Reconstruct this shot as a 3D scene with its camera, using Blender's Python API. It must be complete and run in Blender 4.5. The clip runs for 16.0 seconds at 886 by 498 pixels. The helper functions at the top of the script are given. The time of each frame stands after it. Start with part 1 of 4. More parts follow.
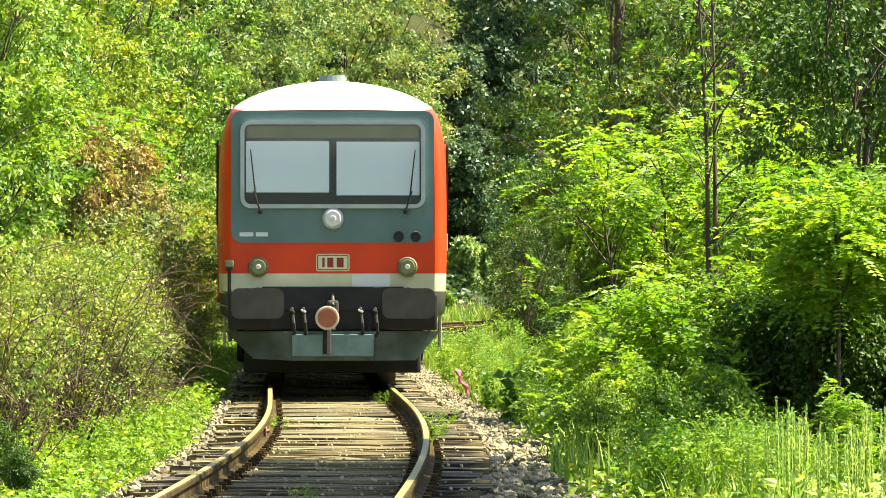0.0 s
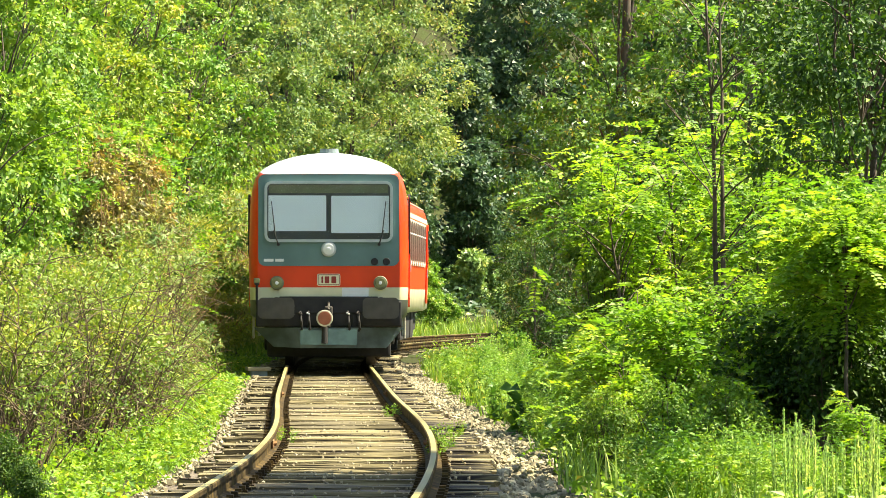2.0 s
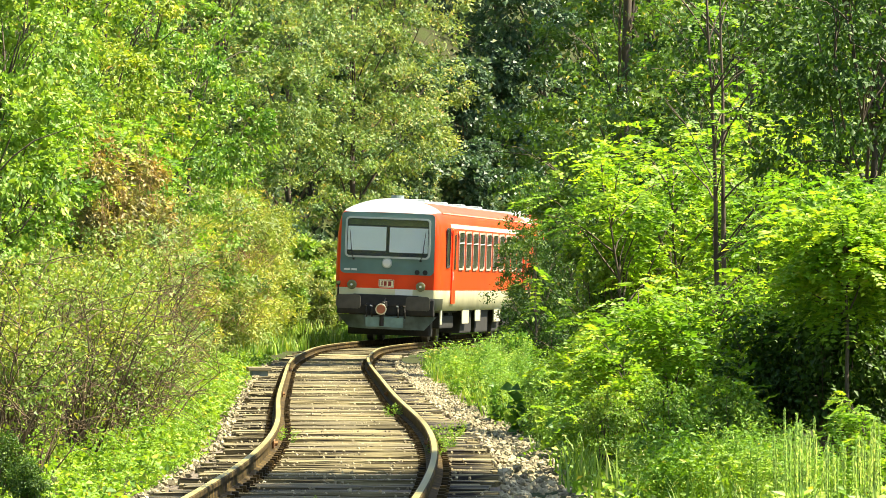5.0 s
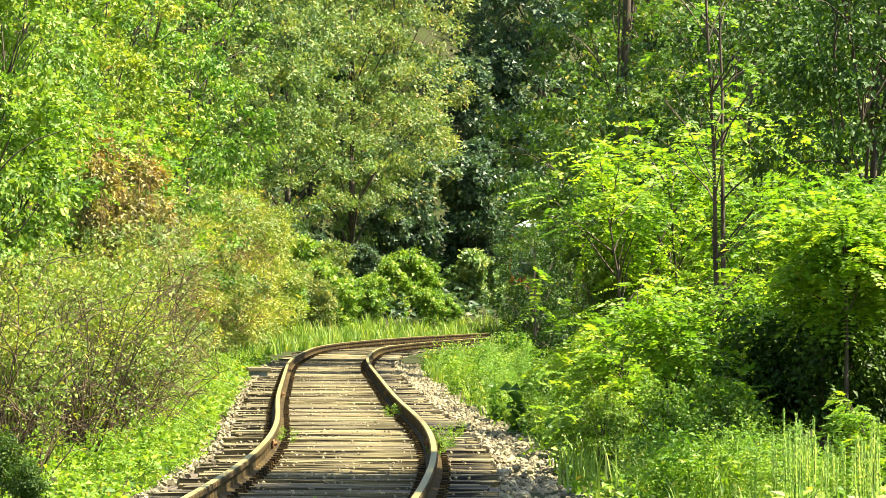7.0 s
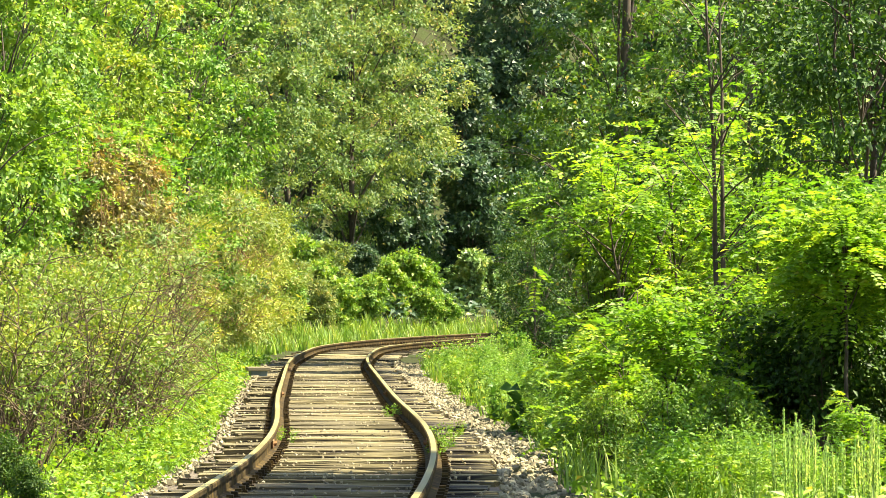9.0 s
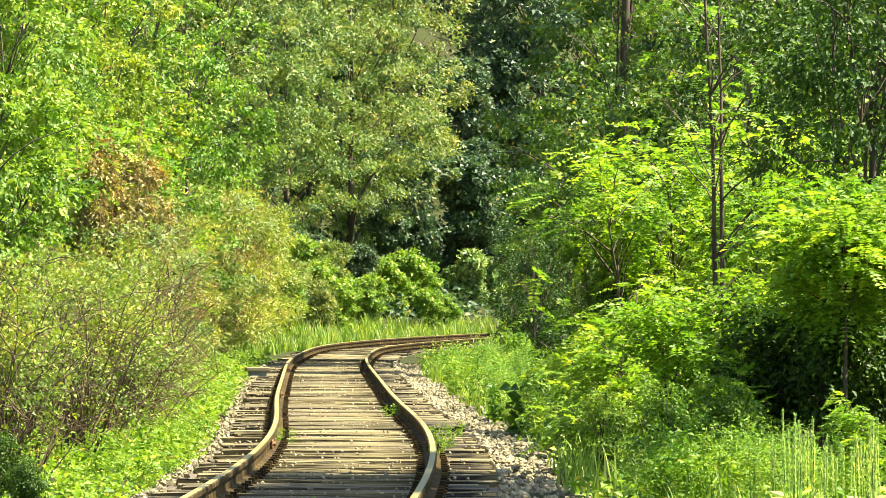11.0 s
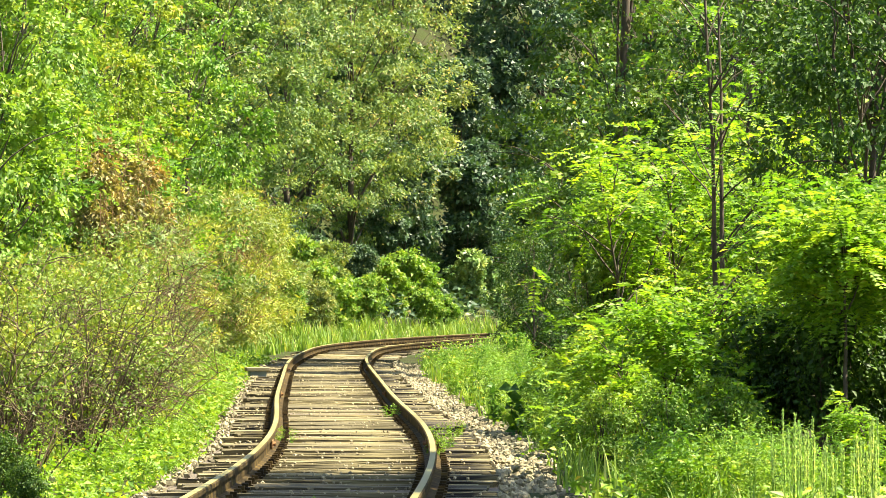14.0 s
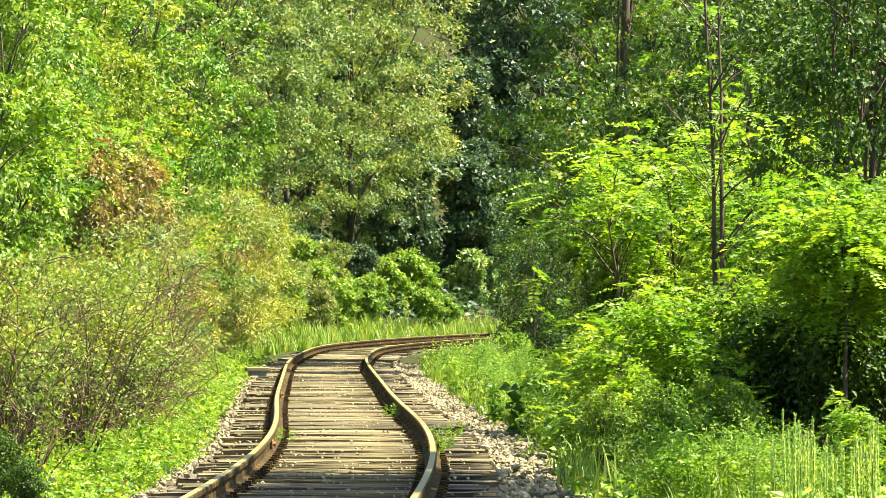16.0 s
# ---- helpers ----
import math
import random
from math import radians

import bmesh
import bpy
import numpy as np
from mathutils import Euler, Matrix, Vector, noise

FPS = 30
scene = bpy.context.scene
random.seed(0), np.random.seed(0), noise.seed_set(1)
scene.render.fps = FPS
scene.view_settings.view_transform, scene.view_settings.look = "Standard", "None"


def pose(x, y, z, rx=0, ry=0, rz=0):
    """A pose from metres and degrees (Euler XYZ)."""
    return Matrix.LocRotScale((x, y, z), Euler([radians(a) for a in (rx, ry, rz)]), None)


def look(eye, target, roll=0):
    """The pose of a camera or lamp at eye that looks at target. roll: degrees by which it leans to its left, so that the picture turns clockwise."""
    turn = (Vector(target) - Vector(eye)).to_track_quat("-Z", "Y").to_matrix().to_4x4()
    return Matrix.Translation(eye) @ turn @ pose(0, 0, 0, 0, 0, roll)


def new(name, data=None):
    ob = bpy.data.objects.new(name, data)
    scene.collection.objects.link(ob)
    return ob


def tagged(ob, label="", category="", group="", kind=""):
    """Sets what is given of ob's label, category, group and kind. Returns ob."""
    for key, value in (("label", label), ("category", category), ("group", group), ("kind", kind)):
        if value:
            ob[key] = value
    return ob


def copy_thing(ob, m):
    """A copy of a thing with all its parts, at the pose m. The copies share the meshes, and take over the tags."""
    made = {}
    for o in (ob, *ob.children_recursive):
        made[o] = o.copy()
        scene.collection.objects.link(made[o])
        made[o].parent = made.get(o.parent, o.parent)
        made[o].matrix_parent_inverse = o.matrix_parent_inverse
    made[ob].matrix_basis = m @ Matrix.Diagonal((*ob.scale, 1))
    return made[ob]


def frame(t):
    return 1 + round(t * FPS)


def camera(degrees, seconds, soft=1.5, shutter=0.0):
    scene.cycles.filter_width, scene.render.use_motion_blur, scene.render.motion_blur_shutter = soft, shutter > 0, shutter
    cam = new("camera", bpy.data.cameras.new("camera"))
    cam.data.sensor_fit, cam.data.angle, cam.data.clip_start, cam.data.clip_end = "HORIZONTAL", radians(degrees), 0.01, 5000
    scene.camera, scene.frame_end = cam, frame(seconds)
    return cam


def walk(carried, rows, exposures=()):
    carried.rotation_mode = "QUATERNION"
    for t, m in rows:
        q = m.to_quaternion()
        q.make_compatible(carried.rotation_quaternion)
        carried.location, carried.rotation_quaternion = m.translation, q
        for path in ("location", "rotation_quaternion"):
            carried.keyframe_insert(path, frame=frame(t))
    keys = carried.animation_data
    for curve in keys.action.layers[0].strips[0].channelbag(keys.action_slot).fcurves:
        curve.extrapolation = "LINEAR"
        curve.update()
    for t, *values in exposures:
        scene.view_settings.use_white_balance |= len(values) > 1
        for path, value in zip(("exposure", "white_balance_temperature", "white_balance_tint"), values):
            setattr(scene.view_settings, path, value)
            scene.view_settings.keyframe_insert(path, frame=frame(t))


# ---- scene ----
# The top of the rails near the camera is z = 0; the camera stands still on its tripod beside the line.
cam = camera(9.148, 16.0, soft=0.85)
RAD = 9800.0


def aim(dx, dy):
    """The tripod head's turn: small angles in 1/9800 rad from its resting aim."""
    return pose(0, 0, 1.35, 90 + math.degrees((74 + dy) / RAD), 0, math.degrees(dx / RAD))


walk(cam, [(0, aim(-13, -22)), (0.5, aim(-3.5, -14)), (1.0, aim(-1, -1.5)), (1.5, aim(-2, 1.5)), (2.0, aim(0, 0)), (2.5, aim(1.5, 0)),
           (3.0, aim(2, 0)), (4.2, aim(2, 0)), (6.5, aim(0, 0)), (8.0, aim(1.5, 1)), (9.0, aim(0, 0)), (11.5, aim(-1.5, 0.5)), (16.0, aim(-1.5, 0.5))],
     exposures=[(0, 1.92, 7100, 8), (16.0, 1.92, 7100, 8)])

# ---------------------------------------------------------------- light
SUN = Vector((0.52, 0.02, 0.85)).normalized()
world = bpy.data.worlds.new("sky")
scene.world = world
world.use_nodes = True
wn = world.node_tree.nodes
sky = wn.new("ShaderNodeTexSky")
sky.sky_type, sky.sun_disc = "NISHITA", False
sky.sun_elevation = math.asin(SUN.z)
sky.sun_rotation = math.atan2(SUN.x, SUN.y)
world.node_tree.links.new(sky.outputs[0], wn["Background"].inputs[0])
wn["Background"].inputs[1].default_value = 0.078
sun = new("sun", bpy.data.lights.new("sun", "SUN"))
sun.data.energy, sun.data.angle, sun.data.color = 5.0, radians(0.5), (1.0, 0.93, 0.78)
sun.matrix_world = look((0, 0, 60), Vector((0, 0, 60)) - SUN)


# ---------------------------------------------------------------- materials
class Mat:
    """A small wrapper to write node materials briefly."""

    def __init__(self, name, rough=0.6, metal=0.0):
        self.m = bpy.data.materials.new(name)
        self.m.use_nodes = True
        self.n, self.l = self.m.node_tree.nodes, self.m.node_tree.links
        self.b = self.n["Principled BSDF"]
        self.b.inputs["Roughness"].default_value = rough
        self.b.inputs["Metallic"].default_value = metal

    def noise(self, scale, detail=4, stretch=None, coord="Object"):
        c = self.n.new("ShaderNodeTexCoord")
        t = self.n.new("ShaderNodeTexNoise")
        t.inputs["Scale"].default_value, t.inputs["Detail"].default_value = scale, detail
        if stretch:
            mp = self.n.new("ShaderNodeMapping")
            mp.inputs["Scale"].default_value = stretch
            self.l.new(c.outputs[coord], mp.inputs[0])
            self.l.new(mp.outputs[0], t.inputs[0])
        else:
            self.l.new(c.outputs[coord], t.inputs[0])
        return t.outputs[0]

    def ramp(self, fac, stops):
        r = self.n.new("ShaderNodeValToRGB")
        e = r.color_ramp.elements
        while len(e) < len(stops):
            e.new(0.5)
        for k, (p, c) in zip(e, stops):
            k.position, k.color = p, (*c, 1)
        self.l.new(fac, r.inputs[0])
        return r.outputs[0]

    def mix(self, fac, a, b, how="MIX"):
        x = self.n.new("ShaderNodeMix")
        x.data_type, x.blend_type = "RGBA", how
        for sock, v in ((x.inputs[0], fac), (x.inputs[6], a), (x.inputs[7], b)):
            if isinstance(v, (int, float)):
                sock.default_value = v
            elif isinstance(v, tuple):
                sock.default_value = (*v, 1)
            else:
                self.l.new(v, sock)
        return x.outputs[2]

    def color(self, c):
        if isinstance(c, tuple):
            self.b.inputs["Base Color"].default_value = (*c, 1)
        else:
            self.l.new(c, self.b.inputs["Base Color"])
        return self

    def bump(self, h, strength=0.3, dist=0.02):
        b = self.n.new("ShaderNodeBump")
        b.inputs["Strength"].default_value, b.inputs["Distance"].default_value = strength, dist
        self.l.new(h, b.inputs["Height"])
        self.l.new(b.outputs[0], self.b.inputs["Normal"])
        return self

    def island(self):
        return self.n.new("ShaderNodeNewGeometry").outputs["Random Per Island"]

    def each(self):
        return self.n.new("ShaderNodeObjectInfo").outputs["Random"]


def leaf_material(name, dark, mid, light, odd, through_light=0.5, rough=0.55, patch=1.9):
    """Leaves: each its own shade, patches of another tint, light that shines through them."""
    k = Mat(name, rough)
    k.b.inputs["Specular IOR Level"].default_value = 0.42
    one = k.ramp(k.island(), [(0.0, dark), (0.35, mid), (0.8, mid), (0.95, light), (0.985, odd)])
    tint = k.ramp(k.noise(patch, 4), [(0.34, (0.5, 0.66, 0.6)), (0.5, (0.95, 1.0, 0.9)), (0.64, (1.45, 1.25, 0.95))])
    col = k.mix(1.0, one, tint, "MULTIPLY")
    own = k.ramp(k.each(), [(0.0, (0.8, 0.9, 0.8)), (1.0, (1.15, 1.05, 1.0))])
    col = k.mix(1.0, col, own, "MULTIPLY")
    k.color(col)
    tr = k.n.new("ShaderNodeBsdfTranslucent")
    k.l.new(k.mix(1.0, col, (1.5, 1.5, 0.8), "MULTIPLY"), tr.inputs[0])
    mx = k.n.new("ShaderNodeMixShader")
    mx.inputs[0].default_value = through_light * 0.64
    k.l.new(k.b.outputs[0], mx.inputs[1])
    k.l.new(tr.outputs[0], mx.inputs[2])
    k.l.new(mx.outputs[0], k.n["Material Output"].inputs[0])
    return k.m


LEAF_BUSH = leaf_material("bush leaves", (0.08, 0.16, 0.029), (0.17, 0.3, 0.043), (0.3, 0.44, 0.087), (0.42, 0.42, 0.145))
LEAF_OLIVE = leaf_material("olive leaves", (0.09, 0.13, 0.043), (0.19, 0.26, 0.073), (0.31, 0.37, 0.129), (0.42, 0.34, 0.173))
LEAF_TREE = leaf_material("tree leaves", (0.045, 0.1, 0.020), (0.095, 0.18, 0.031), (0.17, 0.27, 0.043), (0.38, 0.32, 0.085), rough=0.38)
# Dark bluish green that stands in for the hillside's shade.
LEAF_FAR = leaf_material("forest leaves darkened for shade", (0.03, 0.068, 0.042), (0.058, 0.115, 0.062), (0.1, 0.175, 0.08), (0.2, 0.22, 0.12), 0.4, rough=0.5, patch=0.8)
LEAF_LOCUST = leaf_material("locust leaves", (0.1, 0.2, 0.024), (0.19, 0.33, 0.034), (0.3, 0.44, 0.058), (0.42, 0.46, 0.102), 0.72)
# Leaf colour darkened to stand in for the shaded side of the wood.
LEAF_DIMMED = leaf_material("wood leaves darkened for shade", (0.022, 0.055, 0.01), (0.05, 0.115, 0.016), (0.11, 0.2, 0.026), (0.24, 0.3, 0.05), 0.4, rough=0.58, patch=0.7)
LEAF_HERB = leaf_material("herb leaves", (0.1, 0.2, 0.024), (0.2, 0.34, 0.034), (0.32, 0.44, 0.058), (0.52, 0.45, 0.087), 0.5)
SEED = leaf_material("pale seed spikes", (0.48, 0.58, 0.24), (0.6, 0.7, 0.32), (0.7, 0.78, 0.42), (0.72, 0.7, 0.4), 0.8)
LEAF_WILLOW = leaf_material("willow leaves", (0.13, 0.17, 0.035), (0.26, 0.31, 0.06), (0.4, 0.43, 0.1), (0.45, 0.36, 0.13))
LEAF_DRY = leaf_material("shrub leaves", (0.1, 0.15, 0.03), (0.22, 0.29, 0.05), (0.37, 0.42, 0.09), (0.5, 0.36, 0.12))
LEAF_BROWN = leaf_material("withered leaves", (0.12, 0.1, 0.04), (0.27, 0.22, 0.08), (0.4, 0.33, 0.12), (0.3, 0.36, 0.09), 0.4)
LEAF_VINE = leaf_material("climbing leaves", (0.1, 0.17, 0.029), (0.24, 0.32, 0.043), (0.4, 0.46, 0.076), (0.42, 0.26, 0.119), patch=0.6)
LEAF_AUTUMN = leaf_material("yellowing leaves", (0.09, 0.15, 0.060), (0.2, 0.27, 0.085), (0.38, 0.4, 0.145), (0.46, 0.32, 0.170), patch=1.1)
LEAF_PALE = leaf_material("vine leaves", (0.1, 0.18, 0.07), (0.22, 0.34, 0.12), (0.36, 0.46, 0.2), (0.5, 0.55, 0.3), 0.35, rough=0.35)
LEAF_TIPS = leaf_material("spindle leaves", (0.07, 0.14, 0.025), (0.15, 0.25, 0.04), (0.34, 0.42, 0.12), (0.55, 0.55, 0.25), 0.4)
LEAF_PLUME = leaf_material("mugwort leaves", (0.16, 0.28, 0.05), (0.27, 0.42, 0.08), (0.38, 0.52, 0.13), (0.5, 0.5, 0.22), 0.5)
LEAF_BURDOCK = leaf_material("burdock leaves", (0.05, 0.13, 0.02), (0.1, 0.22, 0.03), (0.18, 0.32, 0.045), (0.25, 0.36, 0.06), 0.45)
LEAF_GRASS = leaf_material("grass blades", (0.1, 0.2, 0.034), (0.19, 0.32, 0.051), (0.32, 0.44, 0.102), (0.45, 0.42, 0.238), 0.45)


def make_bark(name, a, b):
    k = Mat(name, 0.85)
    h = k.noise(9, 6, (1, 1, 0.25))
    return k.color(k.ramp(h, [(0.3, a), (0.7, b)])).bump(h, 0.6, 0.02).m


BARK = make_bark("bark", (0.035, 0.026, 0.018), (0.13, 0.1, 0.07))
TWIG_DARK = make_bark("dark bare twigs", (0.045, 0.03, 0.02), (0.17, 0.115, 0.06))
TWIG = make_bark("dry twigs", (0.13, 0.075, 0.03), (0.36, 0.22, 0.095))

g = Mat("forest ground", 0.95)
gn = g.noise(0.9, 6)
g.color(g.mix(g.noise(7, 4), g.ramp(gn, [(0.35, (0.03, 0.025, 0.014)), (0.6, (0.035, 0.055, 0.012))]), (0.045, 0.05, 0.02))).bump(g.noise(12, 5), 0.8, 0.05)
g.b.inputs["Specular IOR Level"].default_value = 0.1
GROUND = g.m
g = Mat("ballast bed", 0.95)
g.color(g.mix(g.noise(1.2, 3), g.ramp(g.noise(22, 5), [(0.3, (0.06, 0.05, 0.035)), (0.7, (0.2, 0.175, 0.13))]), (0.17, 0.13, 0.09))).bump(g.noise(25, 4), 1.0, 0.05)
BALLAST = g.m
g = Mat("ballast stone", 0.9)
g.color(g.mix(0.2, g.ramp(g.island(), [(0.0, (0.15, 0.125, 0.075)), (0.6, (0.32, 0.275, 0.16)), (1.0, (0.5, 0.44, 0.27))]), g.noise(30, 3), "MULTIPLY"))
STONE = g.m
g = Mat("shoulder stone", 0.9)
g.color(g.mix(0.35, g.ramp(g.each(), [(0.0, (0.18, 0.15, 0.09)), (0.6, (0.36, 0.31, 0.18)), (1.0, (0.52, 0.46, 0.29))]), g.noise(2.5, 4), "MULTIPLY")).bump(g.noise(3, 4), 0.4, 0.1)
STONE_SINGLE = g.m
g = Mat("weathered sleeper wood", 0.85)
gr = g.noise(16, 6, (0.1, 1.5, 1.5))
wood = g.ramp(gr, [(0.38, (0.03, 0.025, 0.016)), (0.47, (0.2, 0.172, 0.084)), (0.68, (0.4, 0.355, 0.178))])
own = g.ramp(g.each(), [(0.0, (0.3, 0.28, 0.25)), (0.45, (0.64, 0.62, 0.58)), (1.0, (0.92, 0.87, 0.78))])
g.color(g.mix(1.0, wood, own, "MULTIPLY")).bump(gr, 0.8, 0.02)
WOOD = g.m
g = Mat("rusty rail steel", 0.85, 0.0)
rn = g.noise(5, 6)
g.color(g.ramp(rn, [(0.3, (0.02, 0.014, 0.008)), (0.55, (0.06, 0.042, 0.016)), (0.78, (0.19, 0.125, 0.04))])).bump(rn, 0.3, 0.01)
g.b.inputs["Specular IOR Level"].default_value = 0.1
RUST = g.m
g = Mat("flaking rust", 0.9, 0.0)
rn = g.noise(14, 6)
g.color(g.ramp(rn, [(0.3, (0.06, 0.03, 0.015)), (0.55, (0.2, 0.1, 0.035)), (0.75, (0.38, 0.22, 0.08))])).bump(rn, 0.5, 0.01)
RUST_LIGHT = g.m
g = Mat("worn rail head", 0.5, 0.0)
g.color(g.ramp(g.noise(3, 5, (1, 0.1, 1)), [(0.3, (0.19, 0.165, 0.06)), (0.7, (0.34, 0.31, 0.12))]))
g.b.inputs["Specular IOR Level"].default_value = 0.15
RAILTOP = g.m


def plain(name, c, rough=0.5, metal=0.0, dirt=0.25, scale=3.0, spec=None):
    k = Mat(name, rough, metal)
    n = k.noise(scale, 5)
    dim = tuple(v * (1 - dirt) for v in c)
    k.color(k.ramp(n, [(0.35, dim), (0.62, c)]))
    return k.m


# ---------------------------------------------------------------- mesh helpers
def mesh_of(name, verts, faces, mat, smooth=False):
    me = bpy.data.meshes.new(name)
    me.from_pydata([tuple(v) for v in verts], [], faces)
    me.materials.append(mat)
    if smooth:
        me.polygons.foreach_set("use_smooth", [True] * len(me.polygons))
    me.update()
    return me


def part(name, data, mat, parent, label="", kind=""):
    """One mesh object under a thing or a part, from a bmesh or a mesh."""
    if isinstance(data, bmesh.types.BMesh):
        me = bpy.data.meshes.new(name)
        data.to_mesh(me)
        data.free()
        me.materials.append(mat)
    else:
        me = data
    ob = new(name, me)
    ob.parent = parent
    return tagged(ob, label, kind=kind)


def box(bm, c, s, bevel=0.0, m=None):
    r = bmesh.ops.create_cube(bm, size=1.0)
    vs = r["verts"]
    bmesh.ops.scale(bm, vec=s, verts=vs)
    if bevel:
        es = list({e for v in vs for e in v.link_edges})
        out = bmesh.ops.bevel(bm, geom=es, offset=bevel, segments=2, affect="EDGES", profile=0.6)
        vs = list({v for f in out["faces"] for v in f.verts} | {v for v in vs if v.is_valid})
        vs = list({v for v in vs} | {w for v in vs for e in v.link_edges for w in e.verts})
    if m:
        bmesh.ops.transform(bm, matrix=m, verts=vs)
    bmesh.ops.translate(bm, vec=c, verts=vs)
    return vs


def tube(bm, a, b, r1, r2, seg=8, caps=True):
    a, b = Vector(a), Vector(b)
    d = b - a
    m = Matrix.Translation((a + b) / 2) @ d.to_track_quat("Z", "Y").to_matrix().to_4x4()
    bmesh.ops.create_cone(bm, cap_ends=caps, segments=seg, radius1=r1, radius2=r2, depth=d.length, matrix=m)


def bm_box(c, s, bevel=0.0):
    bm = bmesh.new()
    box(bm, c, s, bevel)
    return bm


def rounded(w, h, r, n=5):
    """Outline of a rounded rectangle."""
    pts = []
    for cx, cz, a0 in ((w / 2 - r, h / 2 - r, 0), (-w / 2 + r, h / 2 - r, 90), (-w / 2 + r, -h / 2 + r, 180), (w / 2 - r, -h / 2 + r, 270)):
        for i in range(n + 1):
            a = radians(a0 + 90 * i / n)
            pts.append((cx + r * math.cos(a), cz + r * math.sin(a)))
    return pts


def ring_frame(w, h, r, t, depth):
    """A rounded frame of width t in the xz plane, with its depth along y."""
    bm = bmesh.new()
    o, i = rounded(w, h, r), rounded(w - 2 * t, h - 2 * t, max(r - t, 0.01))
    n = len(o)
    L = [[bm.verts.new((x, y, z)) for x, z in ring] for y, ring in ((0, o), (-depth, o), (-depth, i), (0, i))]
    for k in range(4):
        A, B = L[k], L[(k + 1) % 4]
        for j in range(n):
            bm.faces.new((A[j], A[(j + 1) % n], B[(j + 1) % n], B[j]))
    bmesh.ops.recalc_face_normals(bm, faces=bm.faces)
    return bm


def plate(w, h, r, depth):
    """A rounded plate in the xz plane, its face towards -y."""
    bm = bmesh.new()
    o = rounded(w, h, r)
    a = [bm.verts.new((x, 0, z)) for x, z in o]
    b = [bm.verts.new((x, -depth, z)) for x, z in o]
    n = len(o)
    bm.faces.new(a)
    bm.faces.new(b)
    for j in range(n):
        bm.faces.new((a[j], a[(j + 1) % n], b[(j + 1) % n], b[j]))
    bmesh.ops.recalc_face_normals(bm, faces=bm.faces)
    return bm


def disc(r, depth, seg=24):
    """A round plate facing -y, with a bevelled rim."""
    bm = bmesh.new()
    rings = [[bm.verts.new((q * math.cos(2 * math.pi * i / seg), y, q * math.sin(2 * math.pi * i / seg))) for i in range(seg)]
             for q, y in ((r, 0), (r, -depth * 0.7), (r * 0.9, -depth))]
    for A, B in zip(rings, rings[1:]):
        for j in range(seg):
            bm.faces.new((A[j], A[(j + 1) % seg], B[(j + 1) % seg], B[j]))
    bm.faces.new(rings[0])
    bm.faces.new(rings[-1])
    bmesh.ops.recalc_face_normals(bm, faces=bm.faces)
    return bm


# ---------------------------------------------------------------- the line of the track
KNOT_Y = np.array([-40, 0, 25, 36, 46, 56, 68, 83, 98, 113, 124, 134.6, 150, 167.5])
KNOT_X = np.array([-2.9, -1.86, -1.22, -0.94, -0.83, -0.94, -1.28, -1.66, -2.02, -2.29, -2.32, -2.2, -1.13, 1.1])


def spline(xs, ys, q):
    n = len(xs)
    h = np.diff(xs)
    A, r = np.eye(n), np.zeros(n)
    for i in range(1, n - 1):
        A[i, i - 1:i + 2] = h[i - 1], 2 * (h[i - 1] + h[i]), h[i]
        r[i] = 6 * ((ys[i + 1] - ys[i]) / h[i] - (ys[i] - ys[i - 1]) / h[i - 1])
    A[-1, -2:], r[-1] = (-1, 1), 0
    M = np.linalg.solve(A, r)
    i = np.clip(np.searchsorted(xs, q) - 1, 0, n - 2)
    a, b, w = xs[i + 1] - q, q - xs[i], h[i]
    return M[i] * a ** 3 / (6 * w) + M[i + 1] * b ** 3 / (6 * w) + (ys[i] / w - M[i] * w / 6) * a + (ys[i + 1] / w - M[i + 1] * w / 6) * b


qy = np.arange(-40, 167.51, 0.25)
qx = spline(KNOT_X * 0 + KNOT_Y, KNOT_X, qy)
px, py = list(qx), list(qy)
head = math.atan2(px[-1] - px[-2], py[-1] - py[-2])
for _ in range(1400):
    head += 0.25 / 215.0
    px.append(px[-1] + 0.25 * math.sin(head))
    py.append(py[-1] + 0.25 * math.cos(head))
LINE = np.column_stack([px, py])
ARC = np.concatenate([[0], np.cumsum(np.hypot(*np.diff(LINE, axis=0).T))])
ARC -= np.interp(0, LINE[:800, 1], ARC[:800])          # 0 abreast of the camera


def track(a, off=0.0, z=0.0):
    """The place at arc length a, off metres to the right of the centre line, z over the rails, and the heading there."""
    x, y = np.interp(a, ARC, LINE[:, 0]), np.interp(a, ARC, LINE[:, 1])
    x1, y1 = np.interp(a + 0.5, ARC, LINE[:, 0]), np.interp(a + 0.5, ARC, LINE[:, 1])
    x0, y0 = np.interp(a - 0.5, ARC, LINE[:, 0]), np.interp(a - 0.5, ARC, LINE[:, 1])
    h = math.atan2(x1 - x0, y1 - y0)
    c = lean(a)
    return Vector((x + math.cos(h) * off * math.cos(c), y - math.sin(h) * off, z - off * math.sin(c))), h


def lean(a):
    """The bank of the track in the bend, in radians."""
    return radians(2.2) * min(max((a - 112) / 40, 0), 1)


def track_pose(a, z=0.0):
    p, h = track(a)
    return Matrix.Translation((p.x, p.y, p.z + z)) @ Euler((0, lean(a), -h)).to_matrix().to_4x4()


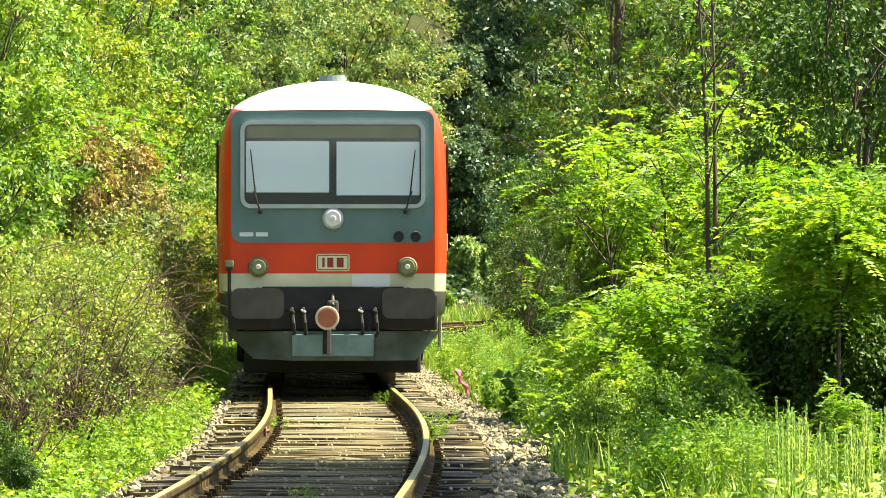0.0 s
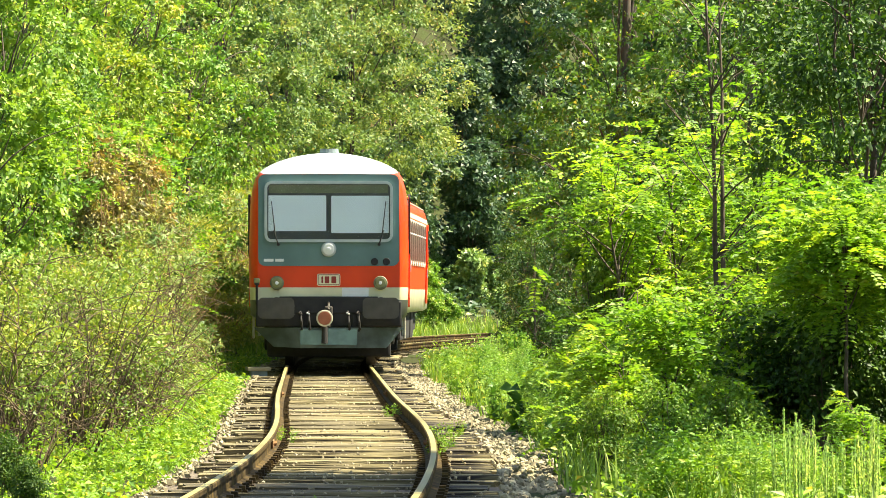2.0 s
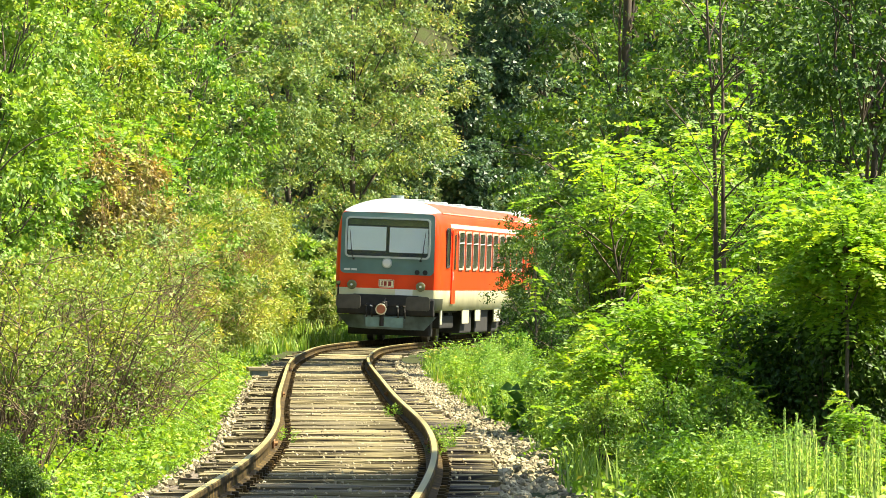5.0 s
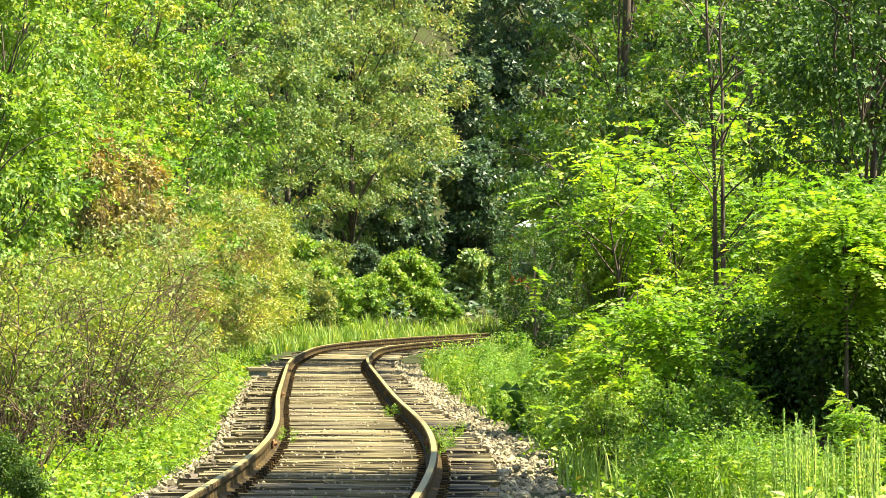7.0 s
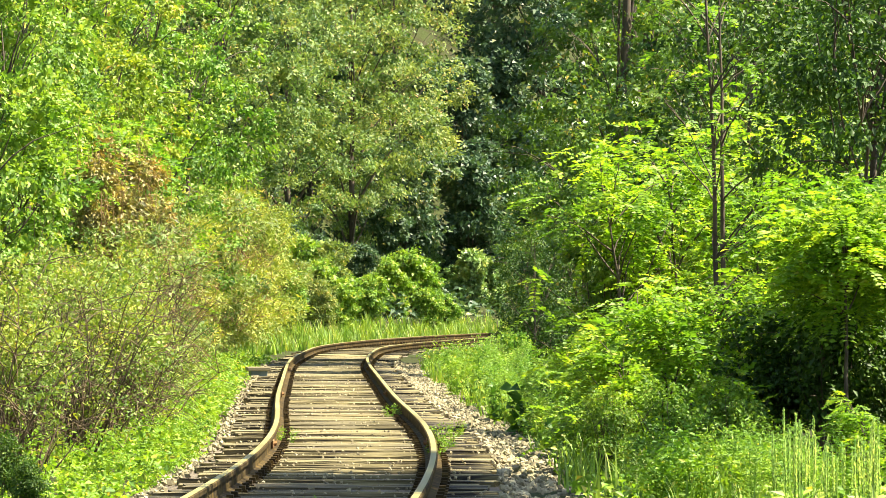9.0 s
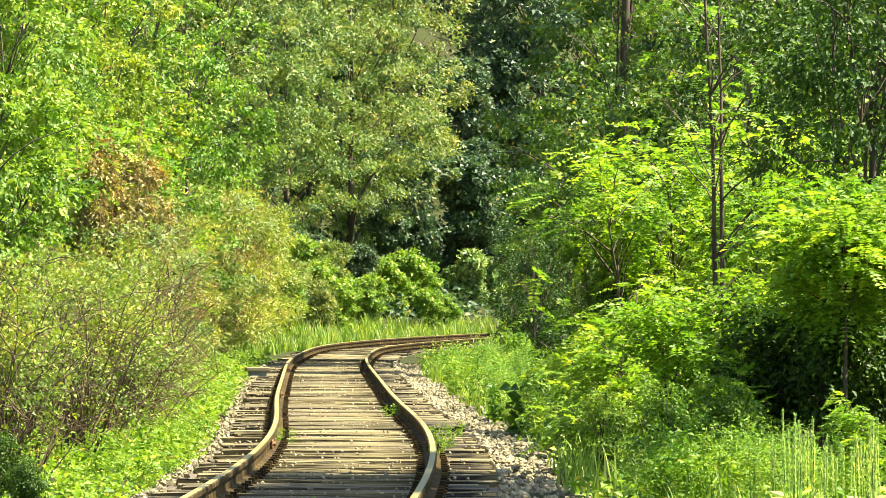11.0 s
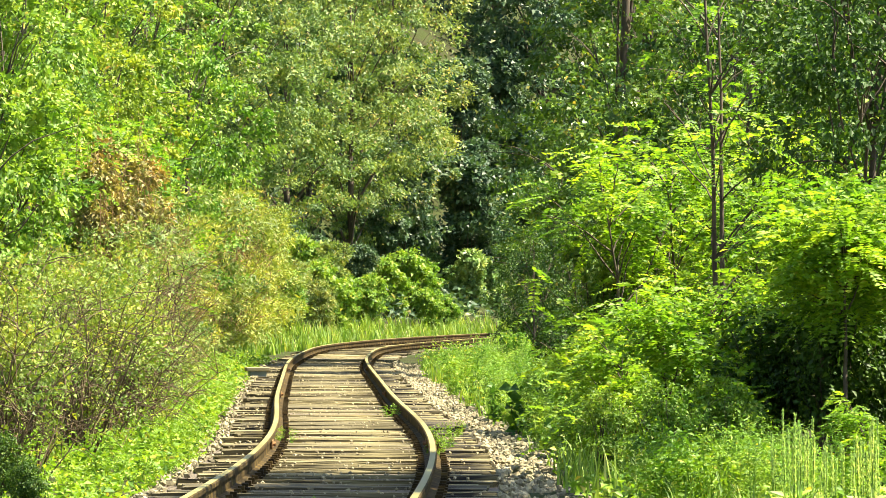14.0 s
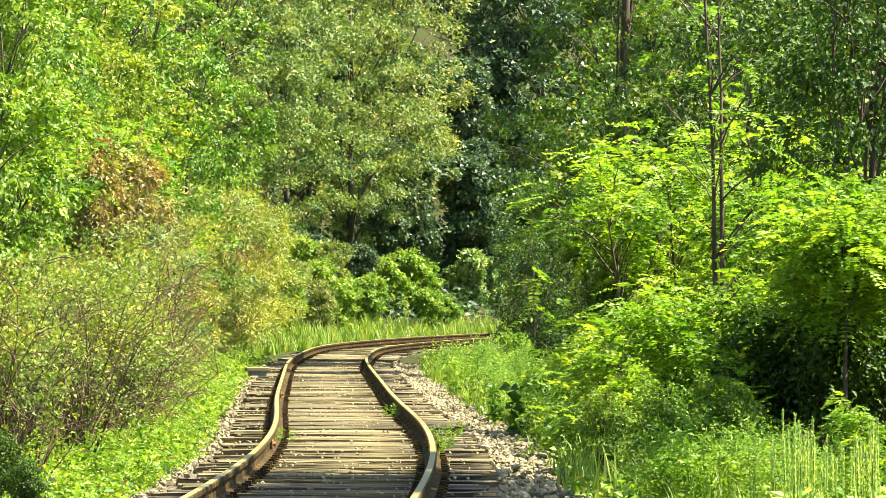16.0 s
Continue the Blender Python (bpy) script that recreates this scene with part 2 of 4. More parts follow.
def ground_z(x, y):
    """The lie of the land: level at the line, a bank that climbs outside the bend, a slight fall inside it."""
    k = np.argmin((LINE[::8, 0] - x) ** 2 + (LINE[::8, 1] - y) ** 2)
    k = min(max(int(k), 1), len(LINE[::8]) - 2)
    p, d = LINE[::8][k], LINE[::8][k + 1] - LINE[::8][k - 1]
    o = ((x - p[0]) * d[1] - (y - p[1]) * d[0]) / np.hypot(*d)
    z = -0.24
    if o < -2.2:
        z += min((-o - 2.2) * 0.22, 3.0) + min(max(-o - 7.0, 0) * 0.62, 34.0)
    elif o > 2.0:
        z -= min((o - 2.0) * 0.06, 0.3)
        z += max(o - 9, 0) * 0.12 if o < 60 else 6.1
    return z + 0.05 * noise.noise((x * 0.6, y * 0.6, 0)) * min(abs(o) / 3, 1)


def build_ground():
    xs = np.concatenate([[-2500, -700, -250, -120, -60], np.arange(-34, 40, 0.9), [60, 100, 160, 260, 700, 2500]])
    ys = np.concatenate([[-2500, -600, -150, -60, -20], np.arange(0, 240, 1.6), [260, 290, 330, 400, 520, 900, 2500]])
    v = [(x, y, ground_z(x, y) if abs(x) < 300 and -100 < y < 600 else 8.0) for y in ys for x in xs]
    n = len(xs)
    f = [(j * n + i, j * n + i + 1, (j + 1) * n + i + 1, (j + 1) * n + i) for j in range(len(ys) - 1) for i in range(n - 1)]
    tagged(new("ground", mesh_of("ground", v, f, GROUND, True)), "dark forest soil with leaf litter and moss", "ground", kind="structure")


build_ground()


def sweep(name, profile, off, a0, a1, step, mat):
    """A closed profile of (across, up), drawn along the track."""
    n, v, f = len(profile), [], []
    steps = np.arange(a0, a1, step)
    for a in steps:
        m = track_pose(a)
        v += [m @ Vector((off + x, 0, z)) for x, z in profile]
    for j in range(len(steps) - 1):
        for i in range(n):
            k = (i + 1) % n
            f.append((j * n + i, j * n + k, (j + 1) * n + k, (j + 1) * n + i))
    f.append(tuple(range(n)))
    return mesh_of(name, v, f, mat)


def clips(line):
    """Base plates and clips that hold the rails, too small to pick apart."""
    bm = bmesh.new()
    box(bm, (0, 0, 0), (0.28, 0.15, 0.02))
    for x in (-0.11, 0.11):
        box(bm, (x * 0.9, 0, 0.025), (0.05, 0.08, 0.035))
    bm.verts.index_update()
    vs, fs = [v.co.copy() for v in bm.verts], [[v.index for v in f.verts] for f in bm.faces]
    bm.free()
    v, f = [], []
    for i in range(300):
        m = track_pose(30 + i * 0.61 + 0.03 * math.sin(i * 7.1), -0.155)
        for side in (-0.752, 0.752):
            b = len(v)
            v += [m @ (c + Vector((side, 0, 0))) for c in vs]
            f += [tuple(b + k for k in q) for q in fs]
    part("rail_fastening", mesh_of("rail_fastening", v, f, RUST), RUST, line, "rusty base plates and clips", "stuff")


def build_track():
    bed = [(-1.75, -0.34), (-1.3, -0.2), (-0.6, -0.182), (0.6, -0.182), (1.3, -0.21), (1.9, -0.36)]
    tagged(new("ballast_bed", sweep("ballast_bed", bed, 0, 5, 440, 1.0, BALLAST)), "dusty grey-brown stone ballast bed under the track", "ballast", kind="structure")
    line = tagged(new("railway_track"), "single curved railway track with rusty rails on weathered wooden sleepers", "railway track", kind="structure")
    foot = [(-0.07, -0.155), (0.07, -0.155), (0.07, -0.143), (0.012, -0.125), (0.009, -0.045), (0.034, -0.036), (0.034, -0.006), (0.026, 0),
            (-0.026, 0), (-0.034, -0.006), (-0.034, -0.036), (-0.009, -0.045), (-0.012, -0.125), (-0.07, -0.143)]
    top = [(-0.024, -0.004), (0.024, -0.004), (0.024, 0.0025), (-0.024, 0.0025)]
    for side in (-0.752, 0.752):
        r = part("rail", sweep("rail", foot, side, 5, 440, 0.8, RUST), RUST, line, "brown rusty steel rail")
        part("rail_head", sweep("rail_head", top, side, 5, 440, 0.8, RAILTOP), RAILTOP, r, "dull worn running surface")
    for a in (52.0, 77.0, 102.0):
        for side in (-0.752, 0.752):
            for face in (-1, 1):
                bm = bmesh.new()
                box(bm, (0, 0, 0), (0.02, 0.62, 0.075), 0.006)
                for y in (-0.22, -0.08, 0.08, 0.22):
                    tube(bm, (0, y, 0), (face * 0.035, y, 0), 0.017, 0.015, 6)
                j = part("fishplate", bm, RUST_LIGHT, line, "flaking orange-brown joint plate")
                j.matrix_basis = track_pose(a + (0.3 if side > 0 else 0)) @ pose(side + face * 0.026, 0, -0.083)
    kinds = []
    for seed in range(4):
        rs = random.Random(seed)
        bm = bmesh.new()
        ends = []
        xs = [-1.25, -0.9, -0.45, -0.1, 0.3, 0.72, 1.25]
        prof = [(-0.125, -0.075), (0.125, -0.075), (0.125, 0.066), (0.119, 0.075), (0.03, 0.073), (0.02, 0.045), (0.008, 0.073), (-0.119, 0.075), (-0.125, 0.066)]
        for x in xs:
            ends.append([bm.verts.new((x + rs.uniform(-0.03, 0.03), y + rs.uniform(-0.012, 0.012), z + (rs.uniform(-0.012, 0.004) if z > 0 else 0))) for y, z in prof])
        for A, B in zip(ends, ends[1:]):
            for q in range(len(prof)):
                w = (q + 1) % len(prof)
                bm.faces.new((A[q], A[w], B[w], B[q]))
        bm.faces.new(ends[0])
        bm.faces.new(ends[-1])
        bmesh.ops.recalc_face_normals(bm, faces=bm.faces)
        me = bpy.data.meshes.new("sleeper")
        bm.to_mesh(me)
        bm.free()
        me.materials.append(WOOD)
        kinds.append(me)
    clips(line)
    rnd = random.Random(4)
    for i in range(300):
        a = 30 + i * 0.61 + rnd.uniform(-0.03, 0.03)
        s = part("sleeper", rnd.choice(kinds), WOOD, line)
        s.matrix_basis = track_pose(a, -0.236 + rnd.uniform(-0.02, 0.012)) @ pose(rnd.uniform(-0.09, 0.09), 0, 0, rnd.uniform(-4, 4), rnd.uniform(-0.5, 0.5), rnd.uniform(-2.2, 2.2)) @ Matrix.Diagonal((rnd.uniform(0.93, 1.05), rnd.uniform(0.8, 1.15), 1, 1))


# ---------------------------------------------------------------- plants
RNG = np.random.default_rng(7)


def unit(v):
    return v / np.maximum(np.linalg.norm(v, axis=1, keepdims=True), 1e-6)


def leaf_mesh(name, pos, along, up, length, width, mat, fold=0.25, far=False):
    """Folded four-cornered leaves (three-cornered ones far off): pos, along and up are N x 3."""
    n = len(pos)
    along = unit(along)
    side = unit(np.cross(along, up))
    nrm = np.cross(side, along)
    length, width = np.broadcast_to(length, n)[:, None], np.broadcast_to(width, n)[:, None]
    c, q = (3, 1) if far else (4, 2)
    v = np.empty((n, c, 3))
    v[:, 0] = pos
    v[:, 1] = pos + along * length * 0.45 + side * width * 0.5 + nrm * width * fold
    v[:, 2] = pos + along * length - nrm * length * 0.12
    if far:
        v[:, 0] -= side * width * 0.5
        v[:, 1] = pos + along * length * 0.2 + side * width * 0.6
    else:
        v[:, 3] = pos + along * length * 0.45 - side * width * 0.5 + nrm * width * fold
    f = (np.arange(n)[:, None, None] * c + np.array([[0, 1, 2], [0, 2, 3]][:q])).reshape(-1)
    me = bpy.data.meshes.new(name)
    me.vertices.add(n * c)
    me.vertices.foreach_set("co", v.reshape(-1))
    me.loops.add(n * 3 * q)
    me.loops.foreach_set("vertex_index", f)
    me.polygons.add(n * q)
    me.polygons.foreach_set("loop_start", np.arange(n * q) * 3)
    me.materials.append(mat)
    me.update(calc_edges=True)
    return me


def scatter(blobs, n, clump=0.3, clumps=40):
    """Places and outward ways of n leaves in clumps over the shells of (x, y, z, rx, ry, rz) blobs."""
    blobs = np.array(blobs, float)
    wgt = blobs[:, 3] * blobs[:, 5]
    k = RNG.choice(len(blobs), clumps * len(blobs), p=wgt / wgt.sum())
    d = unit(RNG.normal(size=(len(k), 3)))
    rad = RNG.uniform(0.45, 1.0, (len(k), 1)) ** 0.6
    cc = blobs[k, :3] + d * blobs[k, 3:] * rad
    own = RNG.uniform(0.5, 1.4, len(k))
    j = RNG.choice(len(k), n, p=own / own.sum())
    p = cc[j] + RNG.normal(size=(n, 3)) * 0.54 * clump * own[j][:, None] * np.array([1, 1, 0.7])
    return p, d[j]


def foliage(name, blobs, n, size, mat, clump=0.3, clumps=40, slim=0.55, droop=0.35, floor_z=0.03, far=False):
    p, out = scatter(blobs, n, clump, clumps)
    p[:, 2] = np.maximum(p[:, 2], floor_z + RNG.uniform(0, 0.2, n))
    al = out + RNG.normal(size=(n, 3)) * 0.7 + np.array([0, 0, -droop])
    up = np.array([0, 0, 0.45]) + RNG.normal(size=(n, 3)) * 0.55 + out * 0.85
    L = size * RNG.uniform(0.6, 1.35, n)
    return leaf_mesh(name, p, al, up, L, L * slim, mat, far=far)


def fronds(name, tips, mat, length=0.45, pairs=8, leaflet=0.07):
    """Pinnate leaves: from each (place, way) a bowed stalk with pairs of leaflets."""
    P, A, U = [], [], []
    for p, w in tips:
        p, w = np.array(p), np.array(w) / np.linalg.norm(w)
        s = np.cross(w, (0, 0, 1))
        s = s / max(np.linalg.norm(s), 1e-3)
        upv = np.cross(s, w) + RNG.normal(size=3) * 0.55
        ln = length * RNG.uniform(0.7, 1.2)
        for i in range(pairs + 1):
            t = 0.2 + 0.8 * i / pairs
            q = p + w * ln * t - np.array([0, 0, 1]) * ln * 0.35 * t * t
            for sg in ((-1, 1) if i < pairs else (0,)):
                P.append(q)
                A.append(s * sg + w * (0.35 if sg else 1) + RNG.normal(size=3) * 0.12)
                U.append(upv + RNG.normal(size=3) * 0.5)
    P, A, U = np.array(P), np.array(A), np.array(U)
    L = leaflet * RNG.uniform(0.75, 1.2, len(P))
    return leaf_mesh(name, P, A, U, L, L * 0.48, mat, 0.12)


def stems(name, runs, mat, seg=5):
    """Tapered bent tubes: each run is a list of (x, y, z, radius)."""
    v, f = [], []
    for run in runs:
        base = len(v)
        for i, (x, y, z, r) in enumerate(run):
            a = Vector(run[max(i - 1, 0)][:3])
            b = Vector(run[min(i + 1, len(run) - 1)][:3])
            q = (b - a).to_track_quat("Z", "Y")
            for s in range(seg):
                an = 2 * math.pi * s / seg
                v.append(Vector((x, y, z)) + q @ Vector((r * math.cos(an), r * math.sin(an), 0)))
        for i in range(len(run) - 1):
            for s in range(seg):
                t = (s + 1) % seg
                f.append((base + i * seg + s, base + i * seg + t, base + (i + 1) * seg + t, base + (i + 1) * seg + s))
    return mesh_of(name, v, f, mat, True)


def limb(a, b, r1, r2, bend=0.12, n=5, rnd=random):
    a, b = Vector(a), Vector(b)
    ln = (b - a).length
    out = []
    off = Vector((0, 0, 0))
    for i in range(n + 1):
        t = i / n
        p = a.lerp(b, t) + off + Vector((0, 0, math.sin(t * math.pi) * ln * bend * 0.5))
        out.append((p.x, p.y, p.z, r1 + (r2 - r1) * t))
        off += Vector((rnd.uniform(-1, 1), rnd.uniform(-1, 1), rnd.uniform(-0.5, 0.5))) * ln * bend / n
    return out


def tree_proto(name, h, r, n, leaf, mat, seed, trunk=0.12, base=0.25, blobs=9, label="", category="tree", clump=0.3, slim=0.6, clumps=11, far=False):
    """A tree: tapered trunk, limbs to each mass of leaves, an uneven crown."""
    rnd = random.Random(seed)
    t = tagged(new(name), label, category)
    top = (rnd.uniform(-0.3, 0.3), rnd.uniform(-0.3, 0.3), h * 0.92)
    tr = limb((0, 0, -0.3), top, trunk, trunk * 0.15, 0.05, 8, rnd)
    part("trunk", stems("trunk", [tr], BARK, 8), BARK, t, "dark brown bark")
    bl, runs = [], []
    for i in range(blobs):
        u = base + (1 - base) * (i + 0.5) / blobs
        an = i * 2.4 + rnd.uniform(-0.5, 0.5)
        wide = r * (0.35 + 0.65 * math.sin(math.pi * min(u * 0.95, 1)) ** 0.7)
        q = rnd.uniform(0.35, 0.75) * wide
        c = (q * math.cos(an), q * math.sin(an), h * u)
        e = wide * rnd.uniform(0.45, 0.7)
        bl.append((*c, e, e, e * rnd.uniform(0.6, 0.9)))
        root = tr[min(int(u * 0.75 * 8), 7)]
        runs.append(limb(root[:3], c, max(root[3] * 0.5, 0.012), 0.008, 0.15, 5, rnd))
        main = runs[-1]
        for _ in range(3):
            tip = tuple(c[j] + rnd.uniform(-1, 1) * e * 0.9 for j in range(3))
            runs.append(limb(main[3][:3], tip, 0.012, 0.004, 0.2, 4, rnd))
    part("limb_work", stems("limb_work", runs, BARK, 4), BARK, t, "thin forking limbs", "stuff")
    part("crown", foliage("crown", bl, n, leaf, mat, clump, clumps, slim, far=far), mat, t, kind="stuff")
    return t


def bush_proto(name, h, r, n, leaf, mat, seed, label="", category="bush", twig=BARK, slim=0.6, clump=0.13, bare=0, clumps=10, far=False):
    """A bush: many stems from the ground, leaves down to the soil."""
    rnd = random.Random(seed)
    t = tagged(new(name), label, category)
    bl, runs = [], []
    for i in range(11):
        an, u = i * 2.4, rnd.uniform(0.12, 0.95)
        q = r * (1.05 - 0.6 * u) * rnd.uniform(0.2, 0.8)
        c = (q * math.cos(an), q * math.sin(an), h * u * 0.9)
        e = r * rnd.uniform(0.28, 0.48)
        bl.append((*c, e, e, e * 0.9))
        runs.append(limb((rnd.uniform(-0.15, 0.15), rnd.uniform(-0.15, 0.15), -0.2), c, 0.02, 0.005, 0.12, 5, rnd))
    for _ in range(10 + bare):
        an, u = rnd.uniform(0, 6.3), rnd.uniform(0.25 if bare > 30 else 0.4, 1.08)
        wide = r * (1.5 if bare > 30 else 1.0)
        c = (wide * rnd.uniform(0.1, 1.0) * math.cos(an), wide * rnd.uniform(0.1, 1) * math.sin(an), h * u)
        runs.append(limb((rnd.uniform(-0.2, 0.2), rnd.uniform(-0.2, 0.2), -0.2), c, 0.009, 0.0025, 0.28 if bare > 30 else 0.15, 6, rnd))
        main = runs[-1]
        for _ in range(4 if bare else 1):
            b = main[rnd.randint(2, 5)][:3]
            runs.append(limb(b, tuple(b[j] + rnd.uniform(-0.45, 0.5) * (1.0, 1.0, 0.7)[j] for j in range(3)), 0.005, 0.002, 0.25, 3, rnd))
    part("twig_work", stems("twig_work", runs, twig, 3), twig, t, kind="stuff")
    part("foliage", foliage("foliage", bl, n, leaf, mat, clump, clumps, slim, far=far), mat, t, kind="stuff")
    return t


def locust_proto(name, h, r, n, seed, label, trunks=1, base=0.3, spread=0.5, thick=0.006, frond=0.36, leaflet=0.062, limbs=20):
    """A young locust tree: thin dark stems and fans of feathery leaves."""
    rnd = random.Random(seed)
    t = tagged(new(name), label, "tree")
    runs, tips = [], []
    for k in range(trunks):
        top = (spread * (k - (trunks - 1) / 2) + rnd.uniform(-0.3, 0.3), rnd.uniform(-0.4, 0.4), h * rnd.uniform(0.85, 1))
        tr = limb((0.07 * k, 0.05 * k, -0.3), top, thick * h + 0.004, 0.006, 0.07 if trunks == 1 else 0.03, 10, rnd)
        part("trunk", stems("trunk", [tr], BARK, 7), BARK, t, "thin dark trunk")
        for i in range(limbs):
            u = base + (1 - base) * i / limbs
            an = rnd.uniform(0, 6.3)
            b = tr[min(int(u * 10), 9)]
            q = r * (1.1 - 0.7 * u) * rnd.uniform(0.5, 1.1)
            e = (b[0] + q * math.cos(an), b[1] + q * math.sin(an), b[2] + q * rnd.uniform(0.4, 1.5))
            run = limb(b[:3], e, 0.011, 0.003, 0.16, 6, rnd)
            runs.append(run)
            for _ in range(n):
                s = run[rnd.randint(2, 6)]
                tips.append(((s[0] + rnd.gauss(0, 0.12), s[1] + rnd.gauss(0, 0.12), s[2] + rnd.gauss(0, 0.1)),
                             (math.cos(an) + rnd.gauss(0, 0.9), math.sin(an) + rnd.gauss(0, 0.9), rnd.gauss(0.0, 0.6))))
    part("limb_work", stems("limb_work", runs, BARK, 4), BARK, t, kind="stuff")
    part("crown", fronds("crown", tips, LEAF_LOCUST, frond, 9, leaflet), LEAF_LOCUST, t, "bright feathery leaves", "stuff")
    return t


def herb_proto(name, h, r, n, leaf, mat, seed, label, slim=0.5):
    rnd = random.Random(seed)
    t = tagged(new(name), label, "weed")
    runs, P, A = [], [], []
    for _ in range(9):
        an, q = rnd.uniform(0, 6.3), r * rnd.uniform(0.2, 1)
        e = (q * math.cos(an), q * math.sin(an), h * rnd.uniform(0.5, 1))
        run = limb((e[0] * 0.4, e[1] * 0.4, -0.05), e, 0.007, 0.002, 0.1, 6, rnd)
        runs.append(run)
        for _ in range(n // 9):
            s = run[rnd.randint(1, 6)]
            P.append((s[0] + rnd.gauss(0, 0.04), s[1] + rnd.gauss(0, 0.04), max(s[2] + rnd.gauss(0, 0.04), 0.02)))
            A.append((rnd.gauss(0, 1), rnd.gauss(0, 1), rnd.gauss(0.25, 0.4)))
    P, A = np.array(P), np.array(A)
    L = leaf * RNG.uniform(0.5, 1.3, len(P))
    part("stalk_work", stems("stalk_work", runs, mat, 4), mat, t, kind="stuff")
    part("foliage", leaf_mesh("foliage", P, A, np.array([0, 0, 0.7]) + RNG.normal(size=(len(P), 3)) * 0.6, L, L * slim, mat), mat, t, kind="stuff")
    return t


def verge_cover(name, n, a0, a1, offs, size, mat, label, tall=0.12, slim=0.6):
    """Low leaves that carpet the ground between two distances from the line."""
    P = np.empty((n, 3))
    rnd = random.Random(n)
    i = 0
    while i < n:
        a, o = a0 + (a1 - a0) * rnd.random() ** 1.3, rnd.uniform(*offs)
        p, _ = track(a, o)
        wave = noise.noise((p.x * 0.9, p.y * 0.5, 3.1))
        edge = (abs(o) - min(abs(offs[0]), abs(offs[1]))) / 0.5
        if rnd.random() > min(edge, 1.0) * (0.75 + wave * 1.2):
            continue
        P[i] = p.x, p.y, max(ground_z(p.x, p.y), -0.3 if abs(o) < 1.9 else -1) + tall * rnd.random() * (0.6 + max(wave, 0) * 2.5) + 0.02
        i += 1
    A = RNG.normal(size=(n, 3)) * np.array([1, 1, 0.5])
    U = np.array([0, 0, 0.8]) + RNG.normal(size=(n, 3)) * 0.55
    L = size * RNG.uniform(0.5, 1.3, n)
    tagged(new(name, leaf_mesh(name, P, A, U, L, L * slim, mat)), label, "ground cover", kind="stuff")


def blades(name, spots, label, height=0.6, mat=None, per=16, width=0.012, category="grass"):
    """Grass: bent three-piece blades in tufts at the given (x, y, scale)."""
    mat = mat or LEAF_GRASS
    v, f = [], []
    rnd = random.Random(len(spots))
    for x, y, k in spots:
        z = ground_z(x, y)
        for _ in range(per):
            bx, by = x + rnd.gauss(0, 0.07), y + rnd.gauss(0, 0.07)
            an, hh = rnd.uniform(0, 6.3), height * k * rnd.uniform(0.5, 1.15)
            dx, dy, w = math.cos(an), math.sin(an), width * rnd.uniform(0.7, 1.4)
            b = rnd.uniform(0.08, 0.5) * hh
            base = len(v)
            for t in (0.0, 0.4, 0.75, 1.0):
                cx, cy, cz = bx + dx * b * t * t, by + dy * b * t * t, z - 0.03 + hh * (t - 0.18 * t * t)
                ww = w * (1 - t) + 0.001
                v += [(cx - dy * ww, cy + dx * ww, cz), (cx + dy * ww, cy - dx * ww, cz)]
            f += [(base + 2 * q, base + 2 * q + 1, base + 2 * q + 3, base + 2 * q + 2) for q in range(3)]
    tagged(new(name, mesh_of(name, v, f, mat)), label, category, kind="stuff")


def spike_proto(name, h, seed, label):
    """A tall weed with a tapered pale seed spike and narrow leaves on its stalk."""
    rnd = random.Random(seed)
    t = tagged(new(name), label, "weed")
    runs, P, A, S = [], [], [], []
    for _ in range(4):
        e = (rnd.uniform(-0.2, 0.2), rnd.uniform(-0.2, 0.2), h * rnd.uniform(0.7, 1.0))
        run = limb((e[0] * 0.8, e[1] * 0.8, -0.05), e, 0.007, 0.003, 0.015, 8, rnd)
        runs.append(run)
        for q in range(230):
            u = rnd.random()
            s = run[min(3 + int(u * 5), 7)]
            n = run[min(4 + int(u * 5), 8)]
            w = rnd.random()
            P.append(tuple(s[j] + (n[j] - s[j]) * w + rnd.gauss(0, 0.003) for j in range(3)))
            A.append((rnd.gauss(0, 0.22), rnd.gauss(0, 0.22), 1.0))
            S.append(0.022)
        for q in range(12):
            s = run[rnd.randint(1, 3)]
            P.append(tuple(s[j] + rnd.gauss(0, 0.01) for j in range(3)))
            A.append((rnd.gauss(0, 0.8), rnd.gauss(0, 0.8), 0.6))
            S.append(rnd.uniform(0.07, 0.15))
    P, A, S = np.array(P), np.array(A), np.array(S)
    part("stalk_work", stems("stalk_work", runs, LEAF_GRASS, 4), LEAF_GRASS, t, kind="stuff")
    part("seed_spike", leaf_mesh("seed_spike", P, A, RNG.normal(size=(len(P), 3)), S, S * 0.32, SEED), SEED, t, "pale green seed spikes", "stuff")
    return t


